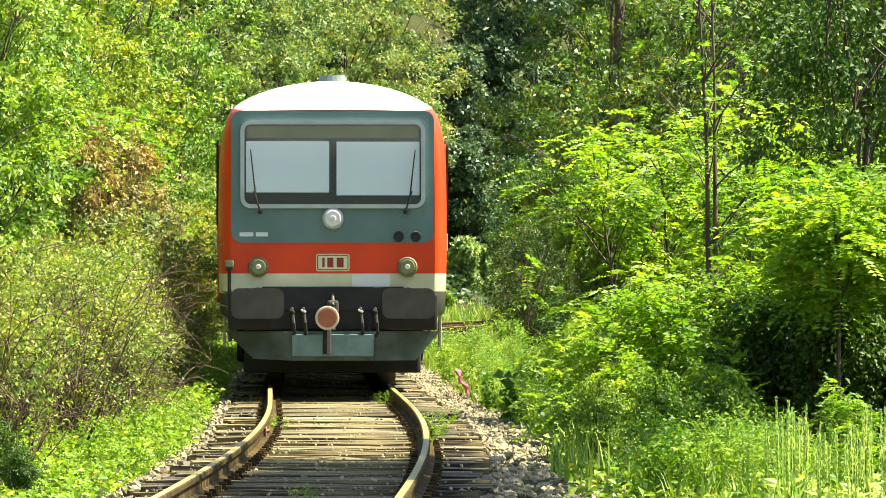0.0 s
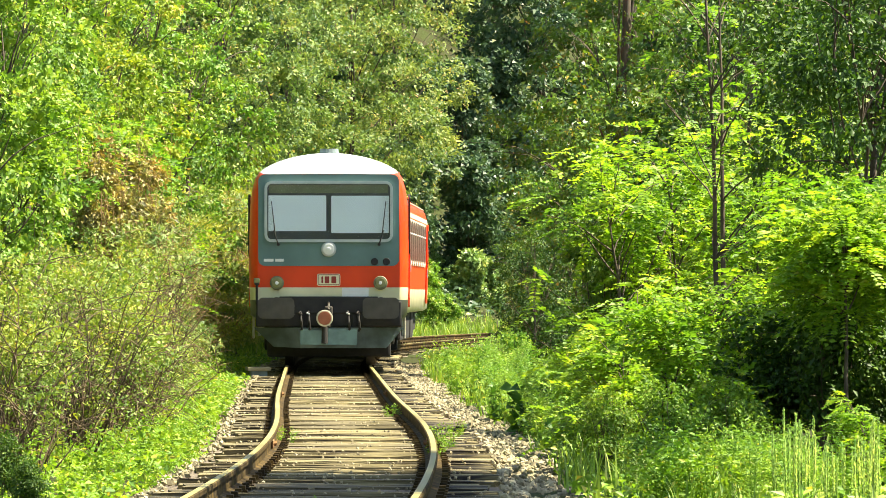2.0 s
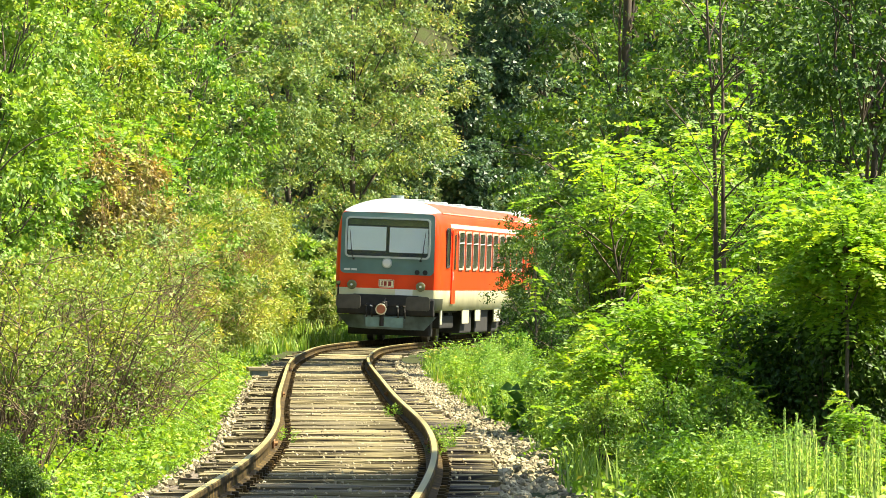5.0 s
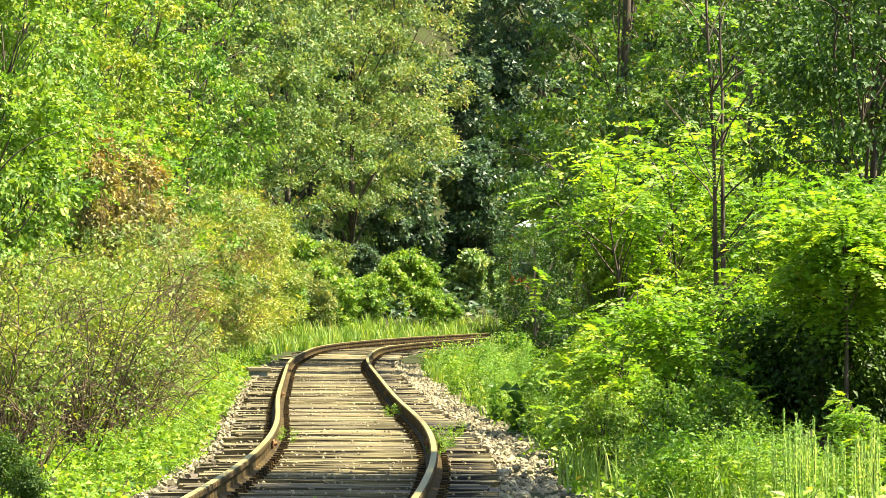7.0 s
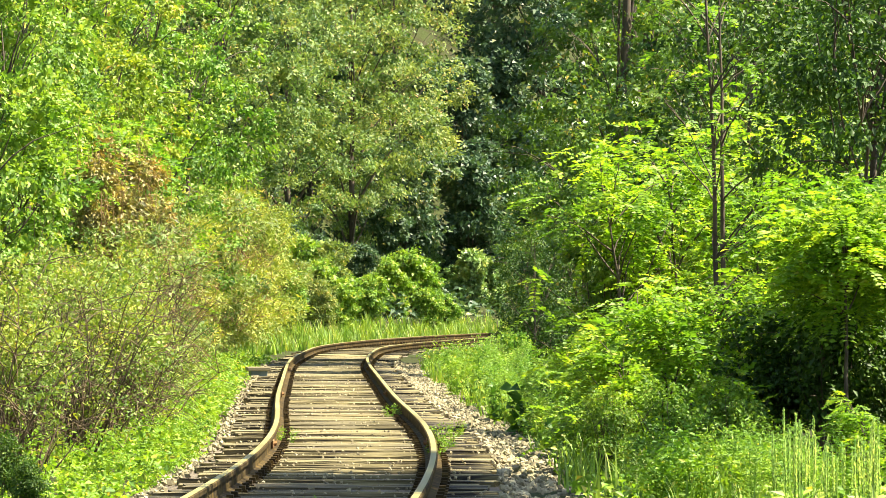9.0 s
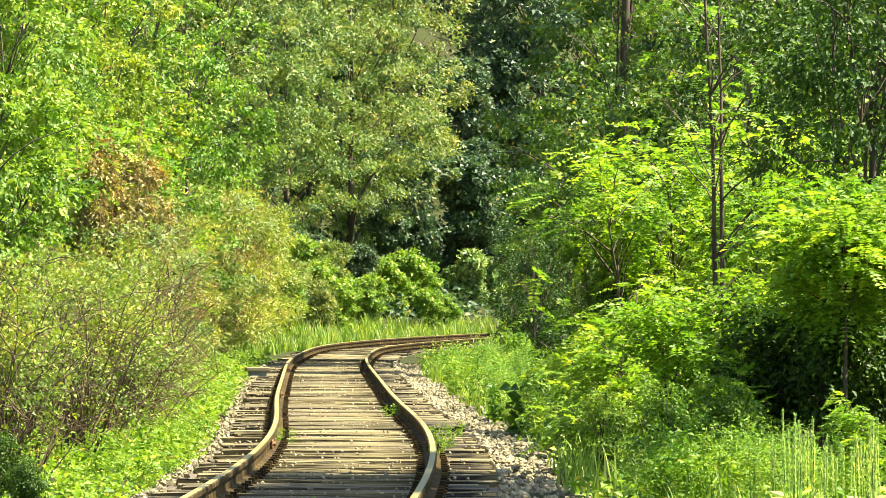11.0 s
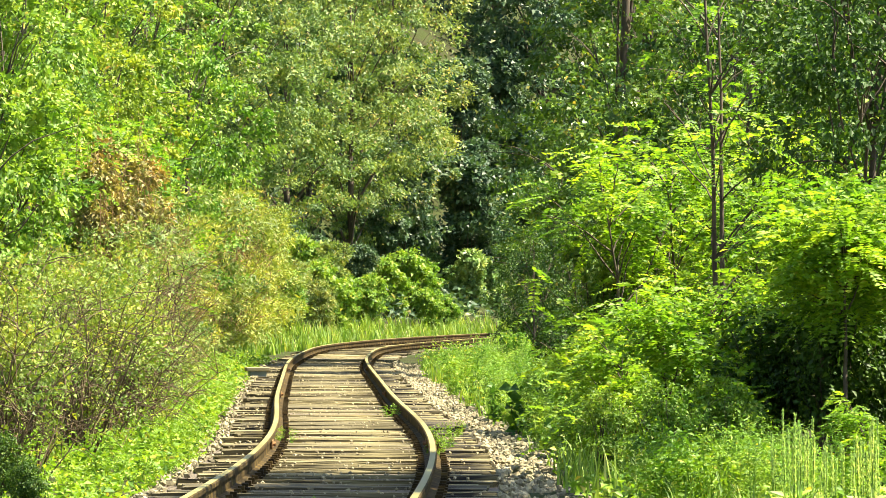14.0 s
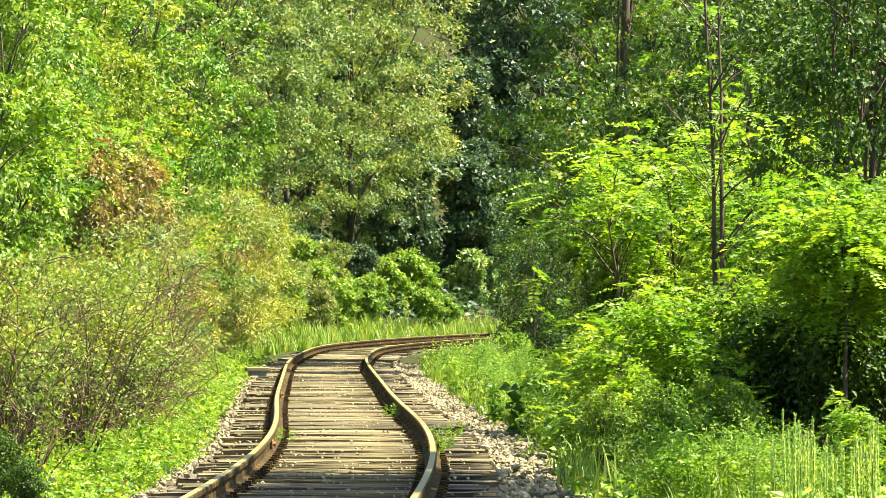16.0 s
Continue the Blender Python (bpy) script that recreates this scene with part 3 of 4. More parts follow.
def stones(n, a0, a1, seed):
    """Loose ballast: small uneven eight-faced stones beside and between the sleepers."""
    rnd = random.Random(seed)
    v, f = [], []
    for i in range(n):
        o = rnd.choice((rnd.uniform(1.3, 2.3), rnd.uniform(1.3, 2.1), rnd.uniform(1.28, 1.8), rnd.uniform(1.3, 2.2), rnd.uniform(-1.6, -1.25)))
        if rnd.random() < 0.24:
            o = rnd.uniform(-1.2, 1.2)
        a = a0 + (a1 - a0) * rnd.random() ** 1.2
        if abs(o) < 1.2:
            a = 30 + 0.61 * round((a - 30) / 0.61) + 0.305 + rnd.uniform(-0.17, 0.17)
        p, _ = track(a, o)
        z = -0.172 if abs(o) < 1.3 else -0.175 if abs(o) < 1.35 else max(-0.18 - (abs(o) - 1.35) * 0.38, -0.245)
        r = rnd.uniform(0.014, 0.036) * (0.6 if abs(o) < 1.2 else 1.0)
        q = Euler((rnd.uniform(0, 6), rnd.uniform(0, 6), rnd.uniform(0, 6))).to_matrix()
        b = len(v)
        for d in ((1, 0, 0), (-1, 0, 0), (0, 1, 0), (0, -1, 0), (0, 0, 1), (0, 0, -1)):
            v.append(Vector((p.x, p.y, z + r * 0.4)) + q @ (Vector(d) * r * rnd.uniform(0.8, 1.2)))
        f += [(b + x, b + y, b + z2) for x, y, z2 in ((0, 2, 4), (2, 1, 4), (1, 3, 4), (3, 0, 4), (2, 0, 5), (1, 2, 5), (3, 1, 5), (0, 3, 5))]
    tagged(new("ballast_stones", mesh_of("ballast_stones", v, f, STONE)), "loose pale grey and brown ballast stones", "gravel", kind="stuff")


# ---------------------------------------------------------------- the train
RED = plain("red train paint", (0.8, 0.066, 0.014), 0.32, 0, 0.18, 1.3)
CREAM = plain("cream train paint", (0.62, 0.6, 0.44), 0.4, 0, 0.25, 2.0)
SLATE = plain("slate grey train paint", (0.12, 0.21, 0.198), 0.35, 0, 0.2, 1.6)
ROOF = plain("pale grey roof paint", (0.4, 0.44, 0.43), 0.5, 0, 0.25, 1.2)
DARK = plain("sooty underframe", (0.025, 0.024, 0.022), 0.8, 0, 0.4, 6)
BUFFER = plain("greasy buffer steel", (0.09, 0.08, 0.065), 0.6, 0.2, 0.3, 5)
PLOUGH = plain("grey-blue plough paint", (0.2, 0.27, 0.27), 0.6, 0, 0.45, 3)
SILVER = plain("pale window rubber", (0.5, 0.55, 0.53), 0.45, 0.2, 0.15, 4)
BLIND = plain("pale sun blind", (0.84, 0.94, 0.9), 0.8, 0, 0.06, 1.5)
LAMPGLASS = plain("dull lamp glass", (0.26, 0.26, 0.13), 0.15, 0.3, 0.3, 12)
WHITE = plain("white paint", (0.78, 0.78, 0.74), 0.5, 0, 0.1, 4)
ORANGE = plain("orange-red disc paint", (0.42, 0.13, 0.06), 0.6, 0, 0.2, 8)
OLIVE = plain("dull olive lamp rim", (0.2, 0.2, 0.11), 0.5, 0, 0.3, 9)
EMBLEM = plain("cream emblem enamel", (0.82, 0.76, 0.5), 0.5, 0, 0.06, 5)
MAROON = plain("dark red emblem paint", (0.3, 0.03, 0.015), 0.5, 0, 0.1, 5)
FRAME_PALE = plain("pale window metal", (0.5, 0.46, 0.36), 0.45, 0.1, 0.2, 6)
# Dark colour that stands in for the unlit space behind the windscreen.
SHADE = plain("plate painted dark for the unlit cab", (0.02, 0.035, 0.04), 0.7, 0, 0.2, 2)
DISPLAY = plain("dull yellow-green display", (0.1, 0.14, 0.06), 0.5, 0, 0.3, 3)
k = Mat("window glass", 0.03)
k.b.inputs["Transmission Weight"].default_value, k.b.inputs["IOR"].default_value = 1.0, 1.45
k.color((1.0, 1.0, 1.0))
GLASS = k.m
k = Mat("tinted side window", 0.08)
k.color((0.03, 0.035, 0.035))
TINT = k.m

CAR = 22.6
SIDE = [(1.3, 0.86), (1.395, 0.92), (1.415, 1.4), (1.42, 2.1), (1.41, 2.75), (1.372, 3.12), (1.308, 3.36), (1.235, 3.46)]
TOP = [(1.235 * math.cos(math.radians(a)), 3.46 + 0.35 * math.sin(math.radians(a)) ** 1.5) for a in range(0, 90, 9)] + [(0.0, 3.81)]
# along the car: distance from the face, width factor, roof height factor over the gutter
NOSE = [(0.0, 0.885, 0.05), (0.05, 0.925, 0.2), (0.15, 0.96, 0.45), (0.32, 0.985, 0.72), (0.6, 0.997, 0.9), (1.0, 1.0, 1.0)]


def shell(half, closed_ends):
    st = NOSE + [(y, 1.0, 1.0) for y in (6, 12, 18)] + [(CAR - 0.06, 1.0, 1.0), (CAR, 0.985, 0.97)]
    bm = bmesh.new()
    rows = []
    for y, w, hgt in st:
        pts = [(x * w, z if z <= 3.46 else 3.40 + (z - 3.40) * hgt) for x, z in half]
        pts = [(x, min(z, 3.41 + 0.05 * hgt) if zz <= 3.46 else z) for (x, z), (_, zz) in zip(pts, half)]
        rows.append([bm.verts.new((x, y, z)) for x, z in pts])
    for A, B in zip(rows, rows[1:]):
        for i in range(len(half) - 1):
            bm.faces.new((A[i], B[i], B[i + 1], A[i + 1]))
    mir = bmesh.ops.duplicate(bm, geom=bm.verts[:] + bm.edges[:] + bm.faces[:])["geom"]
    bmesh.ops.scale(bm, vec=(-1, 1, 1), verts=[v for v in mir if isinstance(v, bmesh.types.BMVert)])
    if half[-1][0] == 0:
        bmesh.ops.remove_doubles(bm, verts=bm.verts, dist=0.0005)
    bmesh.ops.recalc_face_normals(bm, faces=bm.faces)
    for f in bm.faces:
        f.smooth = True
    if closed_ends:
        for y in (0.0, CAR):
            ring = [v for v in bm.verts if abs(v.co.y - y) < 1e-5]
            ring = sorted([v for v in ring if v.co.x > 0], key=lambda v: v.co.z) + sorted([v for v in ring if v.co.x < 0], key=lambda v: -v.co.z)
            bm.faces.new(ring)
    return bm


def paint_body():
    """Red over cream, parted at a level line."""
    m = Mat("train body paint", 0.33)
    c = m.n.new("ShaderNodeTexCoord")
    s = m.n.new("ShaderNodeSeparateXYZ")
    m.l.new(c.outputs["Object"], s.inputs[0])
    gt = m.n.new("ShaderNodeMath")
    gt.operation = "GREATER_THAN"
    gt.inputs[1].default_value = 1.41
    m.l.new(s.outputs[2], gt.inputs[0])
    n = m.noise(1.3, 5)
    red = m.ramp(n, [(0.35, (0.7, 0.05, 0.01)), (0.62, (0.85, 0.065, 0.012))])
    cream = m.ramp(n, [(0.35, (0.6, 0.57, 0.36)), (0.62, (0.76, 0.72, 0.48))])
    low = m.n.new("ShaderNodeMath")
    low.operation = "LESS_THAN"
    low.inputs[1].default_value = 1.19
    m.l.new(s.outputs[2], low.inputs[0])
    fore = m.n.new("ShaderNodeMath")
    fore.operation = "LESS_THAN"
    fore.inputs[1].default_value = 0.9
    m.l.new(s.outputs[1], fore.inputs[0])
    both = m.n.new("ShaderNodeMath")
    both.operation = "MULTIPLY"
    m.l.new(low.outputs[0], both.inputs[0])
    m.l.new(fore.outputs[0], both.inputs[1])
    cream = m.mix(both.outputs[0], cream, (0.1, 0.11, 0.09))
    m.color(m.mix(gt.outputs[0], cream, red))
    m.b.inputs["Specular IOR Level"].default_value = 0.3
    return m.m


BODY = paint_body()


def paint_roof():
    """Grey along the crown of the roof and over the cab, red on the rounded flanks."""
    m = Mat("train roof paint", 0.45)
    c = m.n.new("ShaderNodeTexCoord")
    s = m.n.new("ShaderNodeSeparateXYZ")
    m.l.new(c.outputs["Object"], s.inputs[0])

    def calc(op, a, b):
        q = m.n.new("ShaderNodeMath")
        q.operation = op
        m.l.new(a, q.inputs[0])
        if isinstance(b, float):
            q.inputs[1].default_value = b
        else:
            m.l.new(b, q.inputs[1])
        return q.outputs[0]
    flank = calc("GREATER_THAN", calc("ABSOLUTE", s.outputs[0], 0.0), 0.66)
    flank = calc("MULTIPLY", flank, calc("GREATER_THAN", s.outputs[1], 1.3))
    n = m.noise(1.2, 6)
    grey = m.ramp(n, [(0.35, (0.3, 0.34, 0.33)), (0.62, (0.42, 0.46, 0.45))])
    red = m.ramp(n, [(0.35, (0.62, 0.05, 0.012)), (0.62, (0.8, 0.075, 0.02))])
    m.color(m.mix(flank, grey, red))
    return m.m


ROOF_PAINT = paint_roof()


def put(ob, x, y, z, rx=0, ry=0, rz=0):
    ob.matrix_basis = pose(x, y, z, rx, ry, rz)
    return ob


def side_x(z):
    return np.interp(z, [p[1] for p in SIDE], [p[0] for p in SIDE])


def car_sides(car, first, pitch, count, doors):
    for sg in (-1, 1):
        tilt = math.degrees(math.atan2(0.03, 0.9))

        def on_side(ob, y, z, proud):
            ob.matrix_basis = Matrix.Translation((sg * (side_x(z) + proud), y, z)) @ pose(0, 0, 0, 0, -sg * tilt * 0.6, 90 * sg)
            return ob
        for i in range(count):
            y = first + i * pitch
            w = on_side(part("side_window", plate(1.12, 0.98, 0.1, 0.015), TINT, car), y, 2.5, 0.004)
            part("window_frame", ring_frame(1.2, 1.06, 0.13, 0.05, 0.03), FRAME_PALE, w, "pale metal window frame")
            put(part("window_bar", bm_box((0, 0, 0), (1.08, 0.02, 0.03)), SILVER, w), 0, -0.022, 0.2)
        if first > 4:
            c = on_side(part("cab_side_window", plate(0.72, 1.0, 0.07, 0.015), TINT, car), 1.5, 2.55, 0.004)
            part("window_frame", ring_frame(0.78, 1.06, 0.09, 0.04, 0.03), DARK, c, "black rubber window frame")
        for y in doors:
            d = on_side(part("door", plate(0.8, 2.0, 0.06, 0.03), RED, car, "red folding door"), y, 2.06, 0.003)
            put(part("door_window", plate(0.34, 0.95, 0.06, 0.01), TINT, d), 0.12, -0.03, 0.38)
            put(part("door_handle", bm_box((0, 0, 0), (0.04, 0.03, 0.22), 0.008), SILVER, d), -0.3, -0.04, -0.25)
        strip = part("stripe", bm_box((0, 0, 0), (0.012, CAR - 2.6, 0.12)), CREAM, car, "cream stripe over the windows")
        put(strip, sg * (side_x(3.14) + 0.004), CAR / 2 + 1.0, 3.14, 0, -sg * 9, 0)
        g = part("gutter", bm_box((0, 0, 0), (0.03, CAR - 1.6, 0.03), 0.006), CREAM, car)
        put(g, sg * 1.25, CAR / 2 + 0.6, 3.465)


def bogie(car, y):
    b = part("bogie", bm_box((0, 0, 0.55), (2.35, 2.9, 0.34), 0.05), DARK, car, "dark sprung bogie frame")
    b.location.y = y
    for yy in (-0.95, 0.95):
        for x in (-0.75, 0.75):
            bm = bmesh.new()
            sx = 1 if x > 0 else -1
            tube(bm, (x - 0.065, 0, 0), (x + 0.065, 0, 0), 0.385, 0.385, 28)
            tube(bm, (x - sx * 0.065, 0, 0), (x - sx * 0.095, 0, 0), 0.41, 0.41, 28)
            w = part("wheel", bm, BUFFER, b)
            w.location = (0, yy, 0.385)
        bm = bmesh.new()
        tube(bm, (-0.7, 0, 0), (0.7, 0, 0), 0.08, 0.08, 10)
        part("axle", bm, DARK, b).location = (0, yy, 0.385)
        for x in (-1.08, 1.08):
            for dy in (-0.22, 0.22):
                bm = bmesh.new()
                tube(bm, (x, yy + dy, 0.45), (x, yy + dy, 0.85), 0.09, 0.09, 10)
                part("spring", bm, DARK, b)


def railcar(label, last):
    car = tagged(new("railcar"), label, "train", "cars of the train")
    part("body", shell(SIDE, True), BODY, car, "red body with a cream lower band")
    part("roof", shell(TOP, False), ROOF_PAINT, car, "grey rounded roof with red flanks")
    part("underframe", bm_box((0, CAR / 2 + 0.1, 0.95), (2.3, CAR - 0.5, 0.3), 0.03), DARK, car)
    for y, ln in ((7.5, 2.6), (11.3, 3.0), (14.8, 1.8)):
        part("equipment_box", bm_box((0, y, 0.56), (2.5, ln, 0.66), 0.05), DARK, car)
    for y in (3.8, 18.8):
        bogie(car, y)
    for y in (5.2, 9.4, 13.6, 17.8):
        part("roof_vent", bm_box((0, y, 3.8), (0.7, 0.9, 0.1), 0.04), ROOF, car)
    if last:
        car_sides(car, 4.4, 1.62, 10, (2.75, 20.4))
        cab_front(car)
    else:
        car_sides(car, 3.6, 1.62, 10, (1.7, 20.4))
        bm = bmesh.new()
        for i in range(5):
            box(bm, (0, -0.06 - i * 0.1, 2.1), (1.3 - 0.08 * (i % 2), 0.07, 2.3), 0.02)
        part("gangway", bm, DARK, car, "black rubber bellows")
    return car


def cab_front(car):
    put(part("face_panel", plate(2.49, 1.62, 0.12, 0.02), SLATE, car, "slate grey front panel"), 0, 0.004, 2.60)
    # Flat dark plate in place of the unlit cab; the body is solid here.
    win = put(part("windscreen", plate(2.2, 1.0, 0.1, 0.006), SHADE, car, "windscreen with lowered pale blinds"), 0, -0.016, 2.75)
    part("window_frame", ring_frame(2.27, 1.08, 0.13, 0.05, 0.05), SILVER, win, "pale rubber frame")
    put(part("blind", plate(1.02, 0.63, 0.01, 0.006), BLIND, win, "pale blue-grey blind"), -0.555, -0.006, -0.03)
    put(part("blind", plate(1.02, 0.66, 0.01, 0.006), BLIND, win, "pale blue-grey blind"), 0.555, -0.006, -0.05)
    put(part("destination_display", plate(2.1, 0.15, 0.01, 0.006), DISPLAY, win), 0, -0.006, 0.40)
    put(part("pane", plate(2.18, 0.98, 0.09, 0.006), GLASS, win), 0, -0.028, 0).visible_shadow = False
    for x, lean_in in ((-0.99, 1), (0.99, -1)):
        bm = bmesh.new()
        tube(bm, (x + lean_in * 0.1, -0.09, 2.17), (x + lean_in * 0.02, -0.1, 2.42), 0.012, 0.01, 6)
        tube(bm, (x + lean_in * 0.05, -0.085, 2.3), (x - lean_in * 0.02, -0.08, 2.93), 0.011, 0.007, 6)
        tube(bm, (x + lean_in * 0.1, -0.01, 2.17), (x + lean_in * 0.1, -0.1, 2.17), 0.03, 0.025, 8)
        part("wiper", bm, DARK, car, "black windscreen wiper")
    for x, z, r in ((-0.915, 1.49, 0.125), (0.915, 1.49, 0.125), (0.0, 2.085, 0.135)):
        lamp = put(part("headlight", disc(r, 0.07), OLIVE if x else SILVER, car, "round unlit lamp"), x, 0.0, z)
        put(part("lens", disc(r * 0.75, 0.02), LAMPGLASS if x else WHITE, lamp), 0, -0.068, 0)
        put(part("bulb", disc(r * 0.25, 0.02, 12), WHITE, lamp), 0, -0.085, 0)
    for x in (0.81, 1.02):
        put(part("socket", disc(0.066, 0.03, 18), DARK, car, "round black socket cover"), x, -0.014, 1.865)
    # emblem: a framed plate with plain bars
    em = put(part("emblem", plate(0.41, 0.215, 0.03, 0.008), EMBLEM, car, "cream emblem plate with dark red bars"), 0, -0.002, 1.545)
    put(part("border", ring_frame(0.385, 0.19, 0.022, 0.012, 0.004), MAROON, em), 0, -0.008, 0)
    for x, w in ((-0.115, 0.03), (-0.03, 0.075), (0.09, 0.085)):
        put(part("bar", plate(w, 0.12, 0.012, 0.004), MAROON, em), x, -0.008, 0)
    num = put(part("number_bar", plate(0.17, 0.05, 0.006, 0.003), WHITE, car, "pale number drawn as bars"), -1.06, -0.018, 1.89)
    put(part("bar", plate(0.15, 0.05, 0.006, 0.003), WHITE, num), 0.19, 0, 0)
    put(part("white_plate", plate(0.47, 0.165, 0.01, 0.006), WHITE, car), 0.47, -0.002, 1.32)
    tl = part("tail_lamp", bm_box((0, 0, 0), (0.11, 0.09, 0.09), 0.02), LAMPGLASS, car, "clip-on signal lamp on a dark post")
    put(tl, -1.27, -0.06, 1.53)
    bm = bmesh.new()
    tube(bm, (0, 0, -0.03), (0, 0, -0.42), 0.022, 0.022, 8)
    box(bm, (0, 0, -0.05), (0.09, 0.08, 0.05), 0.01)
    part("post", bm, DARK, tl)
    # buffer beam, buffers, coupling
    part("headstock", bm_box((0, 0.09, 0.94), (2.57, 0.24, 0.45), 0.03), DARK, car)
    part("beam_cover", bm_box((0, 0.07, 1.1), (1.75, 0.24, 0.3), 0.02), DARK, car)
    for x in (-0.92, 0.92):
        bm = bmesh.new()
        tube(bm, (x, 0.05, 1.06), (x, -0.5, 1.06), 0.12, 0.1, 16)
        tube(bm, (x, 0.03, 1.06), (x, -0.06, 1.06), 0.18, 0.18, 16)
        b = part("buffer", bm, BUFFER, car)
        pl = plate(0.64, 0.37, 0.09, 0.05)
        put(part("buffer_plate", pl, BUFFER, b, "wide dark buffer plate"), x, -0.48, 1.045)
    bm = bmesh.new()
    box(bm, (0, -0.12, 1.0), (0.14, 0.3, 0.16), 0.03)
    tube(bm, (0, -0.25, 1.0), (0, -0.3, 0.72), 0.035, 0.03, 8)
    tube(bm, (0.0, -0.02, 1.16), (0.0, -0.3, 1.02), 0.02, 0.02, 8)
    part("coupling", bm, BUFFER, car, "hanging screw coupling")
    d = put(part("tail_disc", disc(0.148, 0.02, 28), CREAM, car, "round orange tail disc with a cream rim"), -0.07, -0.36, 0.867)
    put(part("face", disc(0.118, 0.006, 28), ORANGE, d), 0, -0.02, 0)
    for x in (-0.36, -0.5, 0.34, 0.52):
        bm = bmesh.new()
        pts = [(x, 0.02, 1.0), (x, -0.14, 0.96), (x + 0.02, -0.2, 0.8), (x + 0.03, -0.16, 0.68), (x, -0.05, 0.62)]
        for a, b in zip(pts, pts[1:]):
            tube(bm, a, b, 0.022, 0.022, 8)
        h = part("hose", bm, DARK, car, "black brake hose")
        put(part("cock", bm_box((0, 0, 0), (0.07, 0.035, 0.025), 0.006), WHITE if abs(x) < 0.4 else BUFFER, h), x, -0.17, 0.95, 0, 25, 0)
    # Added dark box that fills in the black shadow behind the plough.
    part("guard_beam", bm_box((0, 1.1, 0.45), (2.2, 0.5, 0.55), 0.04), DARK, car)
    # plough: a flat middle and two swept wings
    bm = bmesh.new()
    ol = [(-1.33, 0.28, 0.70), (-0.55, -0.12, 0.70), (0.55, -0.12, 0.70), (1.33, 0.28, 0.70)]
    lo = [(-0.98, 0.2, 0.36), (-0.5, -0.05, 0.34), (0.5, -0.05, 0.34), (1.02, 0.2, 0.34)]
    A, B = [bm.verts.new(p) for p in ol], [bm.verts.new(p) for p in lo]
    for i in range(3):
        bm.faces.new((A[i], A[i + 1], B[i + 1], B[i]))
    bmesh.ops.solidify(bm, geom=bm.faces[:], thickness=0.02)
    part("plough", bm, PLOUGH, car, "dirty grey-blue rail guard plough")
    put(part("plough_centre", plate(1.0, 0.27, 0.02, 0.012), plain("pale teal plough paint", (0.17, 0.31, 0.33), 0.55, 0, 0.35, 4), car, "paler middle plate of the plough"), 0, -0.112, 0.53, 11)
    for x in (-0.45, 0.45):
        part("plough_bracket", bm_box((x, 0.12, 0.78), (0.07, 0.35, 0.3), 0.01), DARK, car)
    bm = bmesh.new()
    tube(bm, (-0.07, -0.15, 0.42), (-0.07, -0.13, 0.85), 0.06, 0.05, 10)
    part("disc_stand", bm, DARK, car)
    for sg in (-1, 1):
        for y, ln, z0 in ((1.05, 0.3, 0.5), (6.5, 1.5, 0.5), (9.4, 1.2, 0.56), (14.2, 1.6, 0.52)):
            part("side_skirt", bm_box((sg * 1.345, y, (z0 + 0.92) / 2), (0.04, ln, 0.92 - z0), 0.012), CREAM, car, "cream skirt panel")
    bm = bmesh.new()
    tube(bm, (0, 1.6, 3.78), (0, 1.6, 3.9), 0.19, 0.16, 18)
    part("horn_cover", bm, PLOUGH, car)


TRAIN = [railcar("red and cream diesel railcar with a slate grey driving end", True),
         railcar("red and cream diesel railcar coupled ahead, seen along its side", False)]


def plastic_scrap():
    """A crumpled strip of pink plastic, whirled up in the slipstream."""
    bm = bmesh.new()
    rows = []
    for i in range(9):
        x = -0.17 + i * 0.0425
        z, w = 0.018 * math.sin(i * 1.3), 0.03 + 0.012 * math.sin(i * 2.1)
        rows.append([bm.verts.new((x, 0.012 * math.cos(i * 1.7) + dy, z + dz)) for dy, dz in ((0, w), (0.016, 0.3 * w), (0, -w), (-0.016, -0.2 * w))])
    for A, B in zip(rows, rows[1:]):
        for q in range(4):
            bm.faces.new((A[q], A[(q + 1) % 4], B[(q + 1) % 4], B[q]))
    bm.faces.new(rows[0])
    bm.faces.new(rows[-1])
    bmesh.ops.recalc_face_normals(bm, faces=bm.faces)
    me = bpy.data.meshes.new("plastic_scrap")
    bm.to_mesh(me)
    bm.free()
    me.materials.append(plain("pink plastic", (0.75, 0.22, 0.3), 0.4, 0, 0.25, 20))
    return tagged(new("plastic_scrap", me), "crumpled strip of pink plastic litter by the track", "litter")


SCRAP = plastic_scrap()


